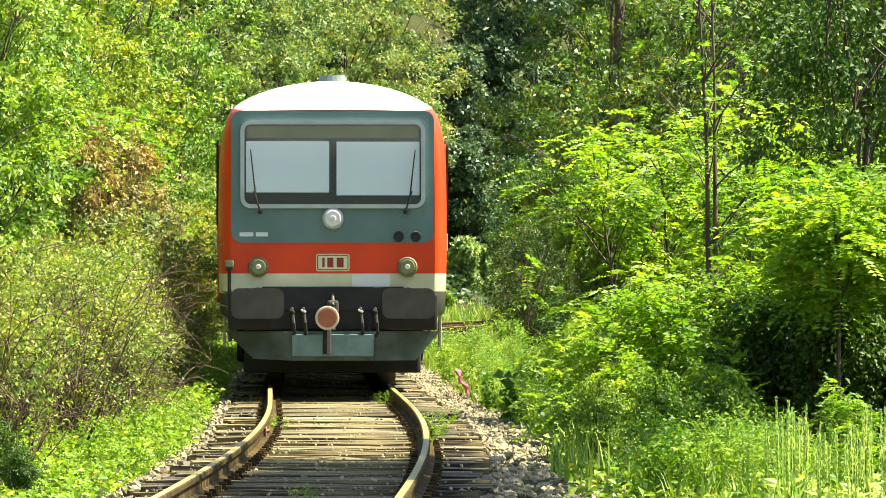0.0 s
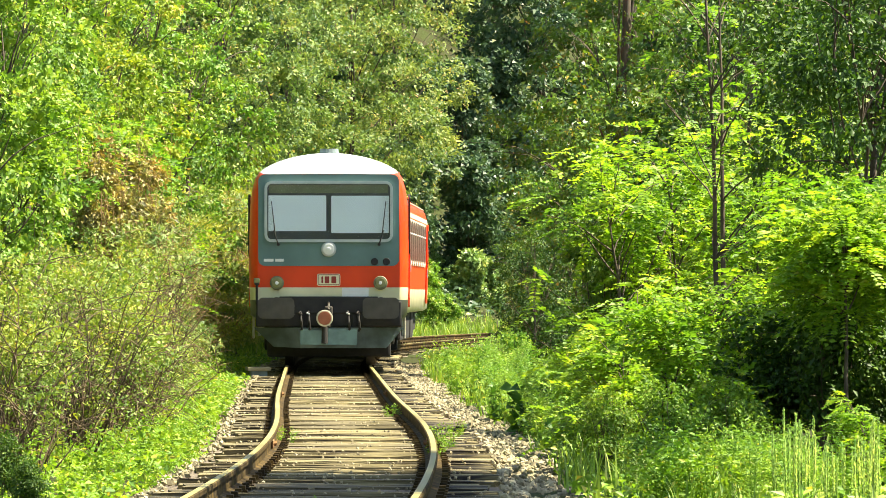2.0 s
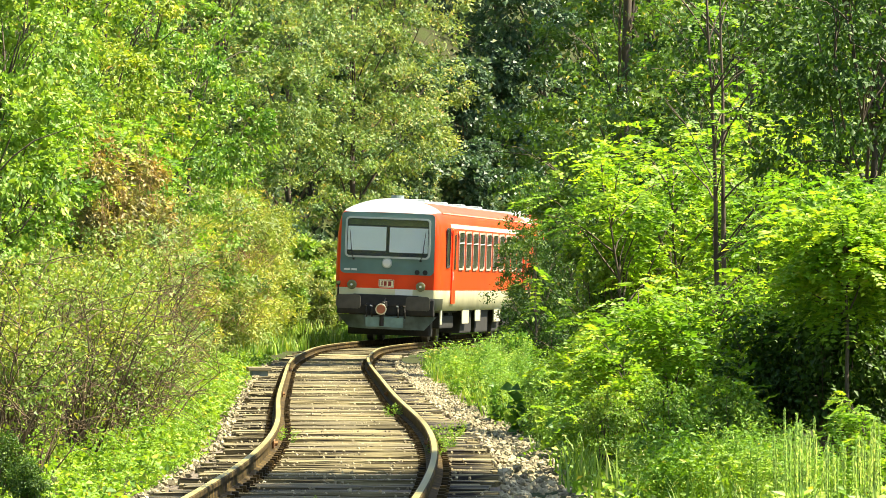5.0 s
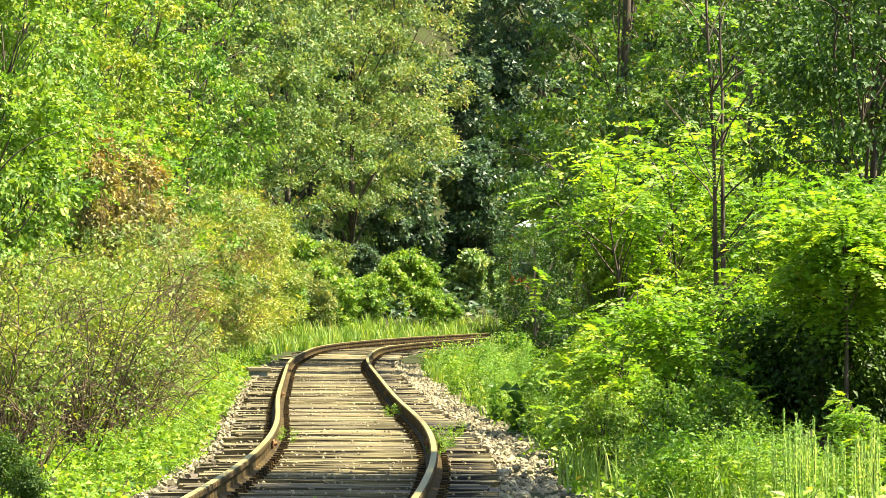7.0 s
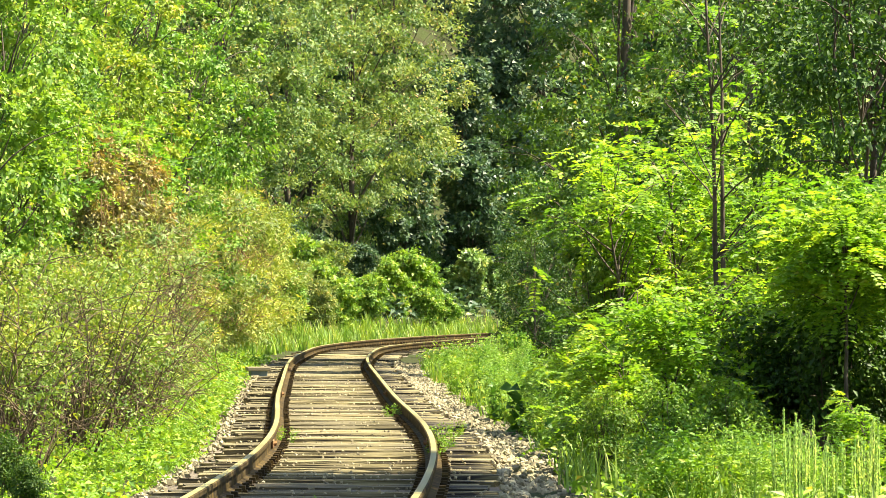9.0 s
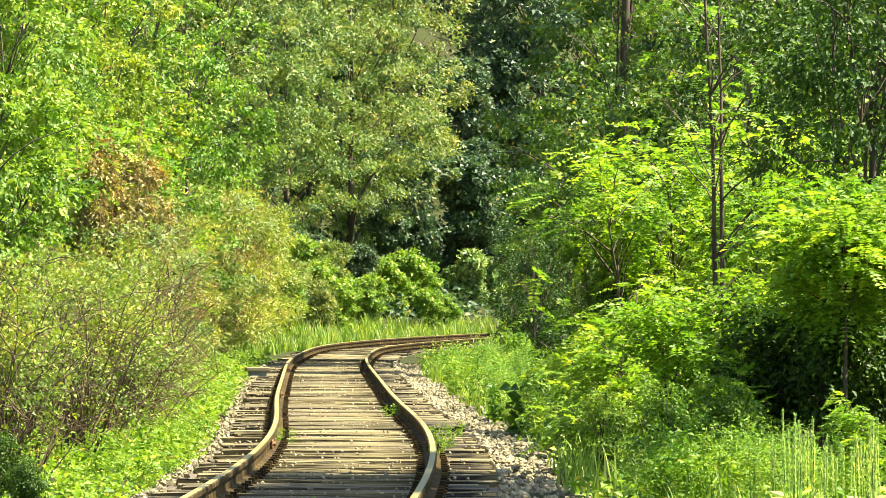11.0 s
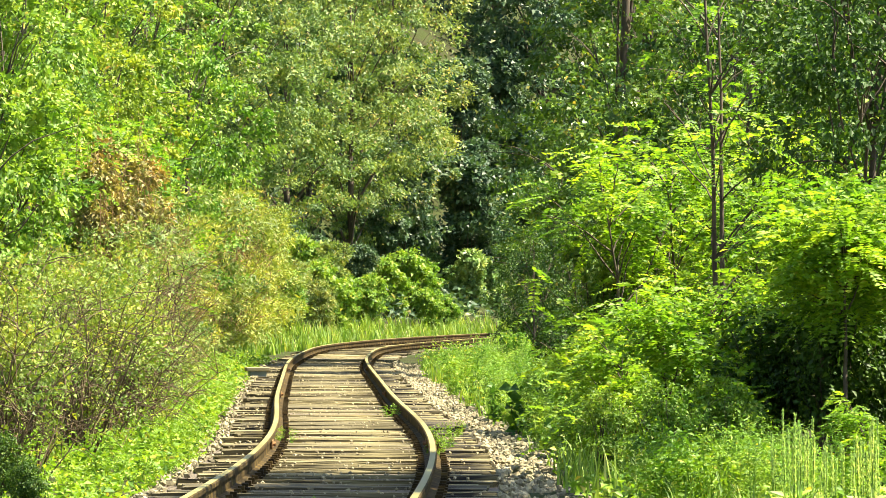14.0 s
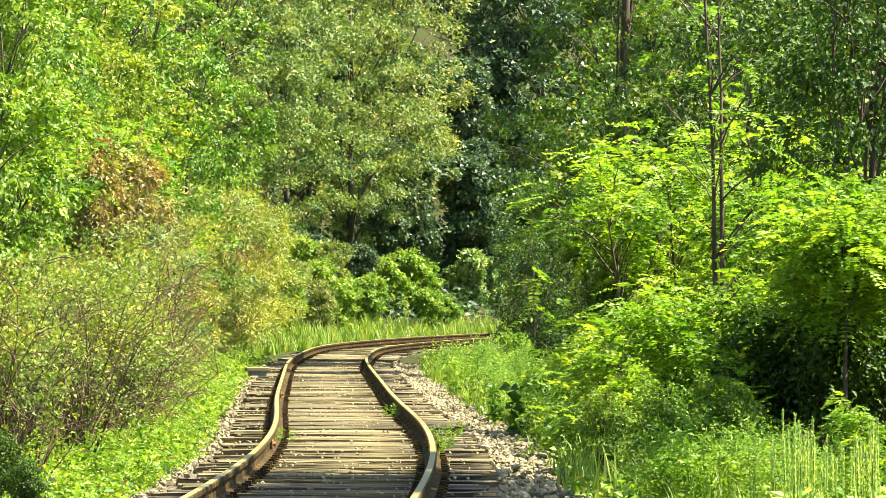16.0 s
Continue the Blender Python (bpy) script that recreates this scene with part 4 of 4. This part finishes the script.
def motions():
    times = [i * 0.5 for i in range(33)]
    for n, car in enumerate(TRAIN):
        rows = []
        for t in times:
            a = 68.05 + 14.45 * t + 0.235 * t * t + n * 23.2
            p, q = track(a + 3.8, 0.03)[0], track(a + 18.8, 0.03)[0]
            h = math.atan2(q.x - p.x, q.y - p.y)
            turn = Euler((0, lean(a + 11.3), -h)).to_matrix().to_4x4()
            rows.append((t, Matrix.Translation(p) @ turn @ Matrix.Translation((0, -3.8, 0))))
        walk(car, rows)
    # the scrap: lifted from the weeds, tossed before the train, dropped into the weeds again
    air = [(0.0, 0.35, 0.0, 60), (0.1, 0.08, 0.09, 80), (0.2, -0.21, 0.1, 100), (0.3, -0.37, 0.22, 60), (0.4, -0.48, 0.24, 110), (0.5, -0.66, 0.32, 62),
           (0.6, -0.65, 0.49, 70), (0.7, -0.64, 0.58, 72), (0.8, -0.52, 0.65, 60), (0.9, -0.24, 0.7, 33), (1.0, 0.15, 0.64, 10), (1.1, 0.53, 0.61, 25),
           (1.2, 0.9, 0.62, 50), (1.35, 1.3, 0.3, 80), (1.5, 1.5, -0.16, 10), (16.0, 1.5, -0.16, 10)]
    walk(SCRAP, [(t, pose(x, 72.6, z, 0, turn, 0)) for t, x, z, turn in air])


build_track()
# ---------------------------------------------------------------- plants in place
BUSHES = [bush_proto("hazel_bush", 2.8, 1.25, 7000, 0.092, LEAF_BUSH, 1, "dense bright green leafy bush", clumps=11),
          bush_proto("hazel_bush", 3.4, 1.4, 7500, 0.096, LEAF_BUSH, 2, "tall yellow-green leafy bush", clumps=11)]
WILLOWS = [bush_proto("willow_bush", 3.0, 1.15, 8000, 0.09, LEAF_OLIVE, 3, "olive willow bush with fine leaves", twig=TWIG, slim=0.36, bare=48, clumps=16, clump=0.2, far=True),
           bush_proto("willow_bush", 3.3, 1.2, 8000, 0.09, LEAF_WILLOW, 4, "pale green willow bush with feathery tips", twig=TWIG, slim=0.36, bare=14, clumps=16, clump=0.2, far=True)]
FAR_BUSHES = [bush_proto("hillside_bush", 3.0, 1.4, 6500, 0.175, LEAF_BUSH, 6, "sunlit green bush on the far bank", clumps=14, clump=0.2, far=True),
              bush_proto("hillside_bush", 3.3, 1.4, 6500, 0.175, LEAF_OLIVE, 7, "olive green bush on the far bank", twig=TWIG, slim=0.4, clumps=14, clump=0.2, far=True)]
# Thicket dark by leaf colour, in place of shade.
UNDERGROWTH = bush_proto("hillside_thicket", 5.5, 2.2, 10000, 0.195, LEAF_FAR, 18, "hillside thicket, forest shade put into its leaf colour", slim=0.7, clumps=22, clump=0.3, far=True)
PALE_BUSH = bush_proto("vine_covered_bush", 3.0, 1.5, 9000, 0.17, LEAF_PALE, 16, "pale green bush overgrown with vines at the forest edge", slim=0.8, clumps=12, clump=0.22, far=True)
YOUNG = [bush_proto("young_bush", 1.3, 0.62, 4600, 0.052, LEAF_BUSH, 8, "low sunlit bush at the edge of the wood", clump=0.1),
         bush_proto("young_bush", 1.1, 0.6, 4200, 0.055, LEAF_HERB, 9, "low yellow-green bush among the weeds", clump=0.11)]
PALE_TIPS = bush_proto("spindle_bush", 2.9, 0.7, 8000, 0.065, LEAF_TIPS, 17, "upright bush with pale leaf tips beside the track", clumps=15, clump=0.12, bare=6)
WITHERED = bush_proto("withered_climber", 3.6, 0.42, 3600, 0.07, LEAF_BROWN, 19, "withered brown climbing plant hanging in the bushes", clumps=14, clump=0.12, bare=10, twig=TWIG)
# Bush whose dark leaf colour stands in for deep shade.
DIMMED_BUSH = bush_proto("elder_bush", 1.55, 0.6, 5200, 0.06, LEAF_DIMMED, 10, "bush behind the tall weeds, leaf colour darkened for shade", clump=0.14)
DRY = bush_proto("dry_shrub", 1.7, 0.75, 4600, 0.038, LEAF_DRY, 5, "thin half-bare shrub with dark bare twigs", bare=32, clump=0.16, twig=TWIG_DARK, clumps=14, far=True)
VINE_TREES = [tree_proto("bank_tree", 6.4, 1.7, 11000, 0.09, LEAF_BUSH, 13, 0.07, 0.1, 14, label="bright green tree hung with climbing plants", clump=0.17, clumps=13),
              tree_proto("bank_tree", 6.0, 1.6, 11000, 0.088, LEAF_VINE, 14, 0.07, 0.1, 14, label="tree with yellowing leaves hung with climbing plants", clump=0.17, clumps=13)]
TREES = [tree_proto("inner_wood_tree", 8.5, 2.3, 17000, 0.115, LEAF_TREE, 11, 0.11, 0.12, 14, label="leafy dark green tree inside the bend", clump=0.26, clumps=18, far=True),
         tree_proto("olive_leaved_tree", 11.5, 3.0, 26000, 0.135, LEAF_AUTUMN, 12, 0.15, 0.2, 16, label="tall tree with olive and yellowing leaves", clump=0.34, clumps=20, far=True)]
# Its shade is put into the leaf colour.
DIMMED_TREE = tree_proto("alder_tree", 7.0, 2.0, 9500, 0.105, LEAF_DIMMED, 15, 0.08, 0.12, 14, label="slender tree in the inner wood, leaves darkened for shade", clump=0.24, clumps=16)
FOREST = [tree_proto("forest_tree", 15, 4.2, 20000, 0.22, LEAF_FAR, 21, 0.2, 0.04, 18, label="forest tree on the hillside, shade put into its dark green leaves", clump=0.5, clumps=22, far=True),
          tree_proto("forest_tree", 13, 4.0, 18000, 0.22, LEAF_TREE, 22, 0.2, 0.06, 18, label="broad green forest tree on the hillside", clump=0.45, clumps=22, far=True)]
# High crown, also with shade put into the leaf colour.
HIGH_DIMMED_TREE = tree_proto("alder_tree", 5.6, 1.5, 7500, 0.075, LEAF_DIMMED, 24, 0.06, 0.58, 10, label="tree with its crown high over the thicket, leaves darkened for shade", clump=0.2, clumps=12)
# Added only for its shadow: a small crown high above the view.
SHADE_TREE = tree_proto("forest_tree", 11, 1.6, 6000, 0.17, LEAF_TREE, 23, 0.14, 0.8, 8, label="tall tree added for its shade on the track, crown out of view", clump=0.4)
LOCUSTS = [locust_proto("locust_tree", 6.0, 1.5, 4, 31, "young locust tree with twin dark trunks and feathery leaves", 2, 0.42, 0.24, 0.006, limbs=16),
           locust_proto("locust_tree", 3.2, 1.3, 18, 32, "low young locust with bright feathery leaves", 1, 0.12, frond=0.4, leaflet=0.074),
           locust_proto("locust_tree", 2.25, 1.05, 22, 33, "overhanging locust with dense bright feathery leaves", 1, 0.76, thick=0.012, frond=0.36, leaflet=0.075, limbs=22),
           locust_proto("locust_tree", 1.5, 0.75, 15, 34, "low locust thicket with drooping leaves", 1, 0.05, frond=0.32, leaflet=0.072, limbs=24)]
HERBS = [herb_proto("weed", 0.45, 0.35, 420, 0.055, LEAF_HERB, 41, "low patch of yellow-green leafy weeds"),
         herb_proto("weed", 0.8, 0.35, 520, 0.06, LEAF_HERB, 42, "tall bright green weeds beside the ballast")]
MUGWORT = herb_proto("mugwort_plant", 0.95, 0.3, 1100, 0.055, LEAF_PLUME, 44, "pale green feathery weed with upright plumes", 0.25)
BURDOCK = herb_proto("burdock_plant", 0.5, 0.4, 130, 0.14, LEAF_BURDOCK, 43, "broad-leaved dark green weed beside the stones", 0.75)
SPIKE = spike_proto("spiked_weed", 0.85, 51, "tall pale green weed with slender seed spikes")
used = set()


def plant(proto, x, y, k=1.0, rz=0.0, z=None):
    m = pose(x, y, (ground_z(x, y) if z is None else z), 0, 0, rz) @ Matrix.Scale(k, 4)
    if proto.name not in used:
        used.add(proto.name)
        proto.matrix_basis = m
        return proto
    s = proto.scale.copy()
    proto.scale = (1, 1, 1)
    ob = copy_thing(proto, m)
    proto.scale = s
    return ob


def belt(protos, n, a0, a1, o0, o1, k0, k1, seed, keep=None):
    rnd = random.Random(seed)
    for i in range(n):
        a = a0 + (a1 - a0) * (i + rnd.random()) / n
        p, h = track(a, rnd.uniform(o0, o1))
        k, rz, pr = rnd.uniform(k0, k1), rnd.uniform(0, 360), rnd.choice(protos)
        if keep is None or keep(p.x, p.y):
            plant(pr, p.x, p.y, k, rz)


def near_line(x, y):
    return abs(x) < 0.083 * y + 3.0


def outer(x, y):
    return near_line(x, y) and x < -0.018 * y


def inner(x, y):
    return 0.0095 * y + 0.9 < x < 0.083 * y + 3.0


# the bank on the outer side of the bend: shrubs in front, climbing greenery behind, lower towards the bend
belt([DRY], 11, 42, 57, -3.6, -2.4, 0.7, 1.15, 1, near_line)
belt([DRY], 9, 57, 80, -3.3, -2.3, 0.8, 1.2, 26, near_line)
belt(YOUNG, 7, 46, 62, -4.4, -3.4, 0.7, 1.1, 29, near_line)
belt(BUSHES, 9, 58, 84, -4.8, -3.5, 0.6, 0.95, 2, near_line)
belt(WILLOWS[:1], 8, 68, 92, -3.2, -2.5, 0.6, 0.85, 27, near_line)
belt(WILLOWS, 9, 88, 116, -3.7, -2.8, 0.8, 1.1, 3, near_line)
belt(WILLOWS, 7, 112, 142, -4.0, -2.9, 1.0, 1.3, 30, near_line)
belt(WILLOWS[1:], 5, 138, 154, -4.2, -3.0, 1.0, 1.3, 31)
belt(FAR_BUSHES, 7, 150, 168, -4.8, -3.2, 0.5, 0.8, 4)
belt(FAR_BUSHES[:1], 9, 163, 184, -5.0, -3.4, 0.34, 0.55, 19)
belt(FAR_BUSHES, 12, 160, 190, -7.6, -5.0, 0.5, 0.85, 35)
belt(FAR_BUSHES[1:], 4, 120, 150, -10.0, -7.0, 1.1, 1.5, 36, near_line)
belt(VINE_TREES, 8, 66, 92, -5.3, -4.2, 0.75, 1.1, 5, near_line)
belt(VINE_TREES, 7, 90, 116, -5.7, -4.7, 0.95, 1.2, 15, near_line)
belt(VINE_TREES, 5, 114, 138, -6.2, -4.9, 0.85, 1.1, 16, near_line)
plant(VINE_TREES[0], -7.4, 118.0, 1.2, 40)
plant(VINE_TREES[0], -5.9, 112.0, 1.2, 90)
plant(VINE_TREES[0], -5.9, 126.0, 1.25, 180)
plant(VINE_TREES[1], -6.6, 108.0, 1.25, 140)
for x, y, k in ((-5.5, 90.0, 1.3), (-6.0, 97.0, 1.4), (-5.6, 72.0, 1.2)):
    plant(LOCUSTS[1], x, y, k, 33 * y)
for x, y, k, rz in ((-4.55, 76.0, 1.15, 0), (-4.35, 70.0, 1.0, 90), (-4.5, 83.0, 1.1, 200), (-4.3, 79.0, 1.1, 20)):
    plant(WITHERED, x, y, k, rz)
# tall yellowing trees before the far hillside
for x, y, k, rz in ((-3.1, 186, 0.95, 30), (-1.7, 197, 1.02, 250), (-5.0, 178, 0.85, 140), (-7.0, 172, 0.95, 10), (-4.4, 199, 1.1, 80), (-9.2, 186, 1.1, 200)):
    plant(TREES[1], x, y, k, rz)
# the forest that closes the view behind the bend, in staggered rows up the hillside
rnd = random.Random(61)
for row, y in enumerate((224, 240)):
    x = -9.0 + 2.2 * (row % 2)
    while x < 0.085 * y + 2:
        near = np.min(np.hypot(LINE[::8, 0] - x, LINE[::8, 1] - y))
        if near > 6.0:
            plant(FOREST[0], x + rnd.uniform(-0.8, 0.8), y + rnd.uniform(-2, 2), rnd.uniform(0.95, 1.2), rnd.uniform(0, 360))
        x += 6.6 if row == 0 else 9.5
for x, y, k in ((-4.9, 170, 0.5), (-3.9, 173, 0.45), (-2.6, 178, 0.42), (-1.9, 188, 0.6), (-3.2, 191, 0.6), (1.2, 206, 0.8)):
    plant(UNDERGROWTH, x, y, k, 57 * y)
belt([UNDERGROWTH], 10, 190, 232, -9.5, -7.0, 0.55, 0.95, 33)
belt([UNDERGROWTH], 9, 184, 236, -15.0, -11.0, 0.9, 1.25, 34)
for x, y, k in ((0.9, 197, 0.72), (-0.5, 199, 0.4), (1.9, 200, 0.6), (0.3, 198, 0.36)):
    plant(PALE_BUSH, x, y, k, 77 * y)
belt(HERBS[:1], 46, 40, 110, -2.9, -1.8, 0.6, 1.1, 7)
belt(HERBS[:1], 30, 42, 84, -2.0, -1.45, 0.4, 0.7, 28)
verge_cover("hillside_cover", 16000, 160, 240, (-20.0, -4.5), 0.3, LEAF_FAR, "low growth covering the hillside, its colour darkened for shade", 0.6)
verge_cover("ground_cover", 26000, 37, 125, (-3.4, -1.28), 0.07, LEAF_HERB, "low yellow-green leaves covering the verge", 0.16)
# the inner side
belt(HERBS, 26, 40, 105, 2.2, 3.4, 0.7, 1.1, 8)
belt(HERBS[1:], 20, 50, 96, 1.9, 2.8, 0.6, 1.0, 24)
belt([MUGWORT], 30, 56, 96, 1.95, 2.9, 0.6, 1.05, 32)
belt([MUGWORT], 16, 47, 66, 2.0, 2.9, 0.6, 0.95, 37)
verge_cover("ground_cover", 22000, 35, 150, (1.75, 4.2), 0.07, LEAF_HERB, "bright green leaves covering the trackside ground", 0.2)
belt(YOUNG, 3, 56, 66, 3.1, 3.9, 0.5, 0.8, 25)
belt(YOUNG, 6, 70, 104, 3.0, 3.9, 0.6, 0.95, 22)
# the thicket in front: low locusts, an overhanging one, and the dark hollow under it
for x, y, k, rz in ((1.55, 47.6, 0.7, 20), (2.0, 48.4, 0.95, 130), (2.3, 50.0, 1.05, 250), (1.8, 52.5, 0.95, 310)):
    plant(LOCUSTS[3], x, y, k, rz)
plant(BUSHES[0], 2.45, 52.5, 0.55, 190)
for x, y, k in ((1.4, 46.4, 0.6), (1.85, 45.6, 0.7), (2.3, 45.9, 0.75), (1.75, 49.0, 0.8)):
    plant(YOUNG[0], x, y, k, 47 * y)
for x, y, k, rz in ((3.4, 46.3, 0.98, 75), (4.0, 47.2, 1.05, 160), (3.3, 48.9, 1.05, 300)):
    plant(LOCUSTS[2], x, y, k, rz)
# Darkened leaves paint the shade inside the hollow.
plant(DIMMED_BUSH, 2.95, 49.4, 1.0, 30)
plant(DIMMED_BUSH, 3.5, 49.0, 1.05, 200)
plant(DIMMED_BUSH, 4.05, 49.6, 1.1, 110)
# The same darkened bushes for the shaded corner of the left verge.
for x, y, k in ((-3.15, 39.3, 0.38), (-2.85, 38.2, 0.28)):
    plant(DIMMED_BUSH, x, y, k, 70 * y)
plant(LOCUSTS[3], 3.32, 43.6, 0.5, 15)
plant(LOCUSTS[3], 2.75, 46.8, 0.42, 80)
# Unseen trees right of the view, added to keep sun off the hollow.
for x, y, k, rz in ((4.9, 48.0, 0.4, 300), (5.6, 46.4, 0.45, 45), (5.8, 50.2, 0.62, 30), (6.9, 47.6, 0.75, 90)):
    plant(DIMMED_TREE, x, y, k, rz)
# Unseen beside the view, added to shade the near sleepers.
for y, rz in ((38.4, 30), (40.8, 150), (43.2, 270), (45.2, 80)):
    plant(SHADE_TREE, 5.5, y, 1.0, rz)
# Crowns above the view, added to shade the passing roof and the track.
for x, y, k, rz in ((3.6, 113.2, 1.25, 30), (4.2, 117.0, 1.25, 200), (4.3, 121.0, 1.25, 310), (5.7, 103.0, 1.2, 100)):
    plant(SHADE_TREE, x, y, k, rz)
# behind it the twin-trunked locust, sunlit greenery round its foot, and bushes with pale tips
plant(LOCUSTS[0], 2.95, 58.0, 1.0, 20)
for x, y, k, rz in ((1.95, 61.5, 1.0, 0), (2.45, 63.5, 0.95, 120)):
    plant(PALE_TIPS, x, y, k, rz)
for x, y, k in ((2.1, 59.8, 1.02), (2.75, 61.5, 1.1), (3.5, 63.0, 1.2), (4.3, 60.0, 1.05), (4.6, 66.0, 1.15), (3.2, 67.0, 0.9)):
    plant(LOCUSTS[1], x, y, k, 41 * y)
plant(HIGH_DIMMED_TREE, 4.2, 55.0, 1.0, 0)
plant(HIGH_DIMMED_TREE, 6.0, 62.0, 1.0, 130)
plant(HIGH_DIMMED_TREE, 5.0, 57.5, 1.0, 210)
plant(BUSHES[1], 3.0, 56.0, 0.5, 120)
plant(BUSHES[0], 3.7, 54.5, 0.55, 20)
plant(DIMMED_TREE, 5.6, 60.5, 0.8, 100)
plant(DIMMED_TREE, 5.3, 68.0, 0.9, 220)
plant(DIMMED_TREE, 3.9, 74.0, 0.85, 60)
# the wood's dark edge inside the bend, shade put into some leaf colours
plant(DIMMED_TREE, 1.6, 97.0, 0.38, 310)
plant(DIMMED_TREE, 2.5, 98.0, 0.5, 140)
plant(DIMMED_TREE, 1.75, 103.0, 0.34, 20)
plant(BUSHES[0], 2.9, 86.0, 0.62, 10)
plant(TREES[0], 2.35, 117.0, 0.5, 110)
plant(TREES[0], 3.5, 113.5, 1.0, 60)
plant(TREES[0], 4.2, 121.0, 1.1, 250)
plant(TREES[0], 2.9, 132.0, 0.62, 200)
plant(TREES[0], 5.6, 104.0, 1.0, 20)
belt(BUSHES, 2, 68, 112, 4.8, 7.0, 0.8, 1.1, 10, inner)
belt(FAR_BUSHES, 4, 114, 185, 5.0, 8.0, 0.8, 1.1, 17, inner)
belt([DIMMED_TREE], 4, 68, 108, 6.0, 9.0, 0.9, 1.2, 23, inner)
belt(TREES[:1], 5, 122, 170, 7.0, 11.0, 0.9, 1.1, 12, inner)
plant(FOREST[1], 9.5, 176.0, 0.9, 70)
plant(FOREST[1], 15.0, 205.0, 1.0, 200)
rnd = random.Random(77)
for _ in range(18):
    plant(SPIKE, rnd.uniform(2.35, 3.25), rnd.uniform(36.3, 39.0), rnd.uniform(0.8, 1.15), rnd.uniform(0, 360))
for _ in range(28):
    plant(HERBS[1], rnd.uniform(1.5, 2.9), rnd.uniform(39.0, 43.5), rnd.uniform(0.5, 0.85), rnd.uniform(0, 360))
for _ in range(9):
    plant(MUGWORT, rnd.uniform(1.75, 2.7), rnd.uniform(38.5, 43.5), rnd.uniform(0.6, 0.85), rnd.uniform(0, 360))
for x, y, k in ((0.97, 61, 1.0), (0.72, 67, 0.8), (1.3, 54, 0.9), (1.05, 58, 0.7)):
    plant(BURDOCK, x, y, k, 90 * y)
# tufts that grow against the rails
for x, y, k in ((-0.62, 66.2, 0.4), (-1.55, 55.2, 0.4), (-0.9, 37.4, 0.32), (0.06, 54.0, 0.5), (0.1, 58.0, 0.4), (-0.1, 50.5, 0.4)):
    plant(HERBS[0], x, y, k, 50 * y, -0.2)
blades("tall_grass", [(rnd.uniform(1.6, 2.6), rnd.uniform(37, 43), rnd.uniform(0.4, 0.8)) for _ in range(45)], "tall pale green grass at the edge of the wood", 0.62)
blades("verge_grass", [(*track(rnd.uniform(40, 120), rnd.uniform(1.9, 3.2))[0][:2], rnd.uniform(0.5, 1.1)) for _ in range(420)], "bright green grass along the ballast edge", 0.5)
blades("bend_grass", [(*track(rnd.uniform(130, 215), rnd.uniform(-4.2, -1.9))[0][:2], rnd.uniform(0.6, 1.2)) for _ in range(600)], "sunlit grass on the outside of the bend", 0.6, width=0.02)
stones(9000, 33, 120, 3)


def shoulder_stones():
    """The larger stones of the shoulder, each one lying on the bed."""
    bed = bpy.data.objects["ballast_bed"]
    rnd = random.Random(88)
    kinds = []
    for _ in range(5):
        bm = bmesh.new()
        bmesh.ops.create_icosphere(bm, subdivisions=1, radius=1.0)
        for v in bm.verts:
            v.co = Vector((v.co.x * 1.2, v.co.y, v.co.z * 0.7)) * rnd.uniform(0.72, 1.15)
        me = bpy.data.meshes.new("stone")
        bm.to_mesh(me)
        bm.free()
        me.materials.append(STONE_SINGLE)
        kinds.append(me)
    for _ in range(290):
        o = rnd.uniform(1.32, 2.25)
        p, _h = track(38 + 34 * rnd.random() ** 1.3, o)
        r = rnd.uniform(0.028, 0.058)
        st = part("stone", rnd.choice(kinds), STONE_SINGLE, bed)
        z = max(-0.18 - (o - 1.35) * 0.38, -0.245)
        st.matrix_basis = pose(p.x, p.y, z + r * 0.45, rnd.uniform(-25, 25), rnd.uniform(-25, 25), rnd.uniform(0, 360)) @ Matrix.Scale(r, 4)


def trackside_box():
    t = tagged(new("trackside_box"), "small grey concrete box beside the sleepers", "box")
    part("body", bm_box((0, 0, 0.1), (0.3, 0.3, 0.3), 0.02), PLOUGH, t)
    part("cap", bm_box((0, 0, 0.27), (0.42, 0.4, 0.07), 0.015), STONE, t, "pale concrete cap")
    p, h = track(98.0, -1.25)
    t.matrix_basis = pose(p.x, p.y, -0.3, 0, 0, 8)


trackside_box()
shoulder_stones()

motions()
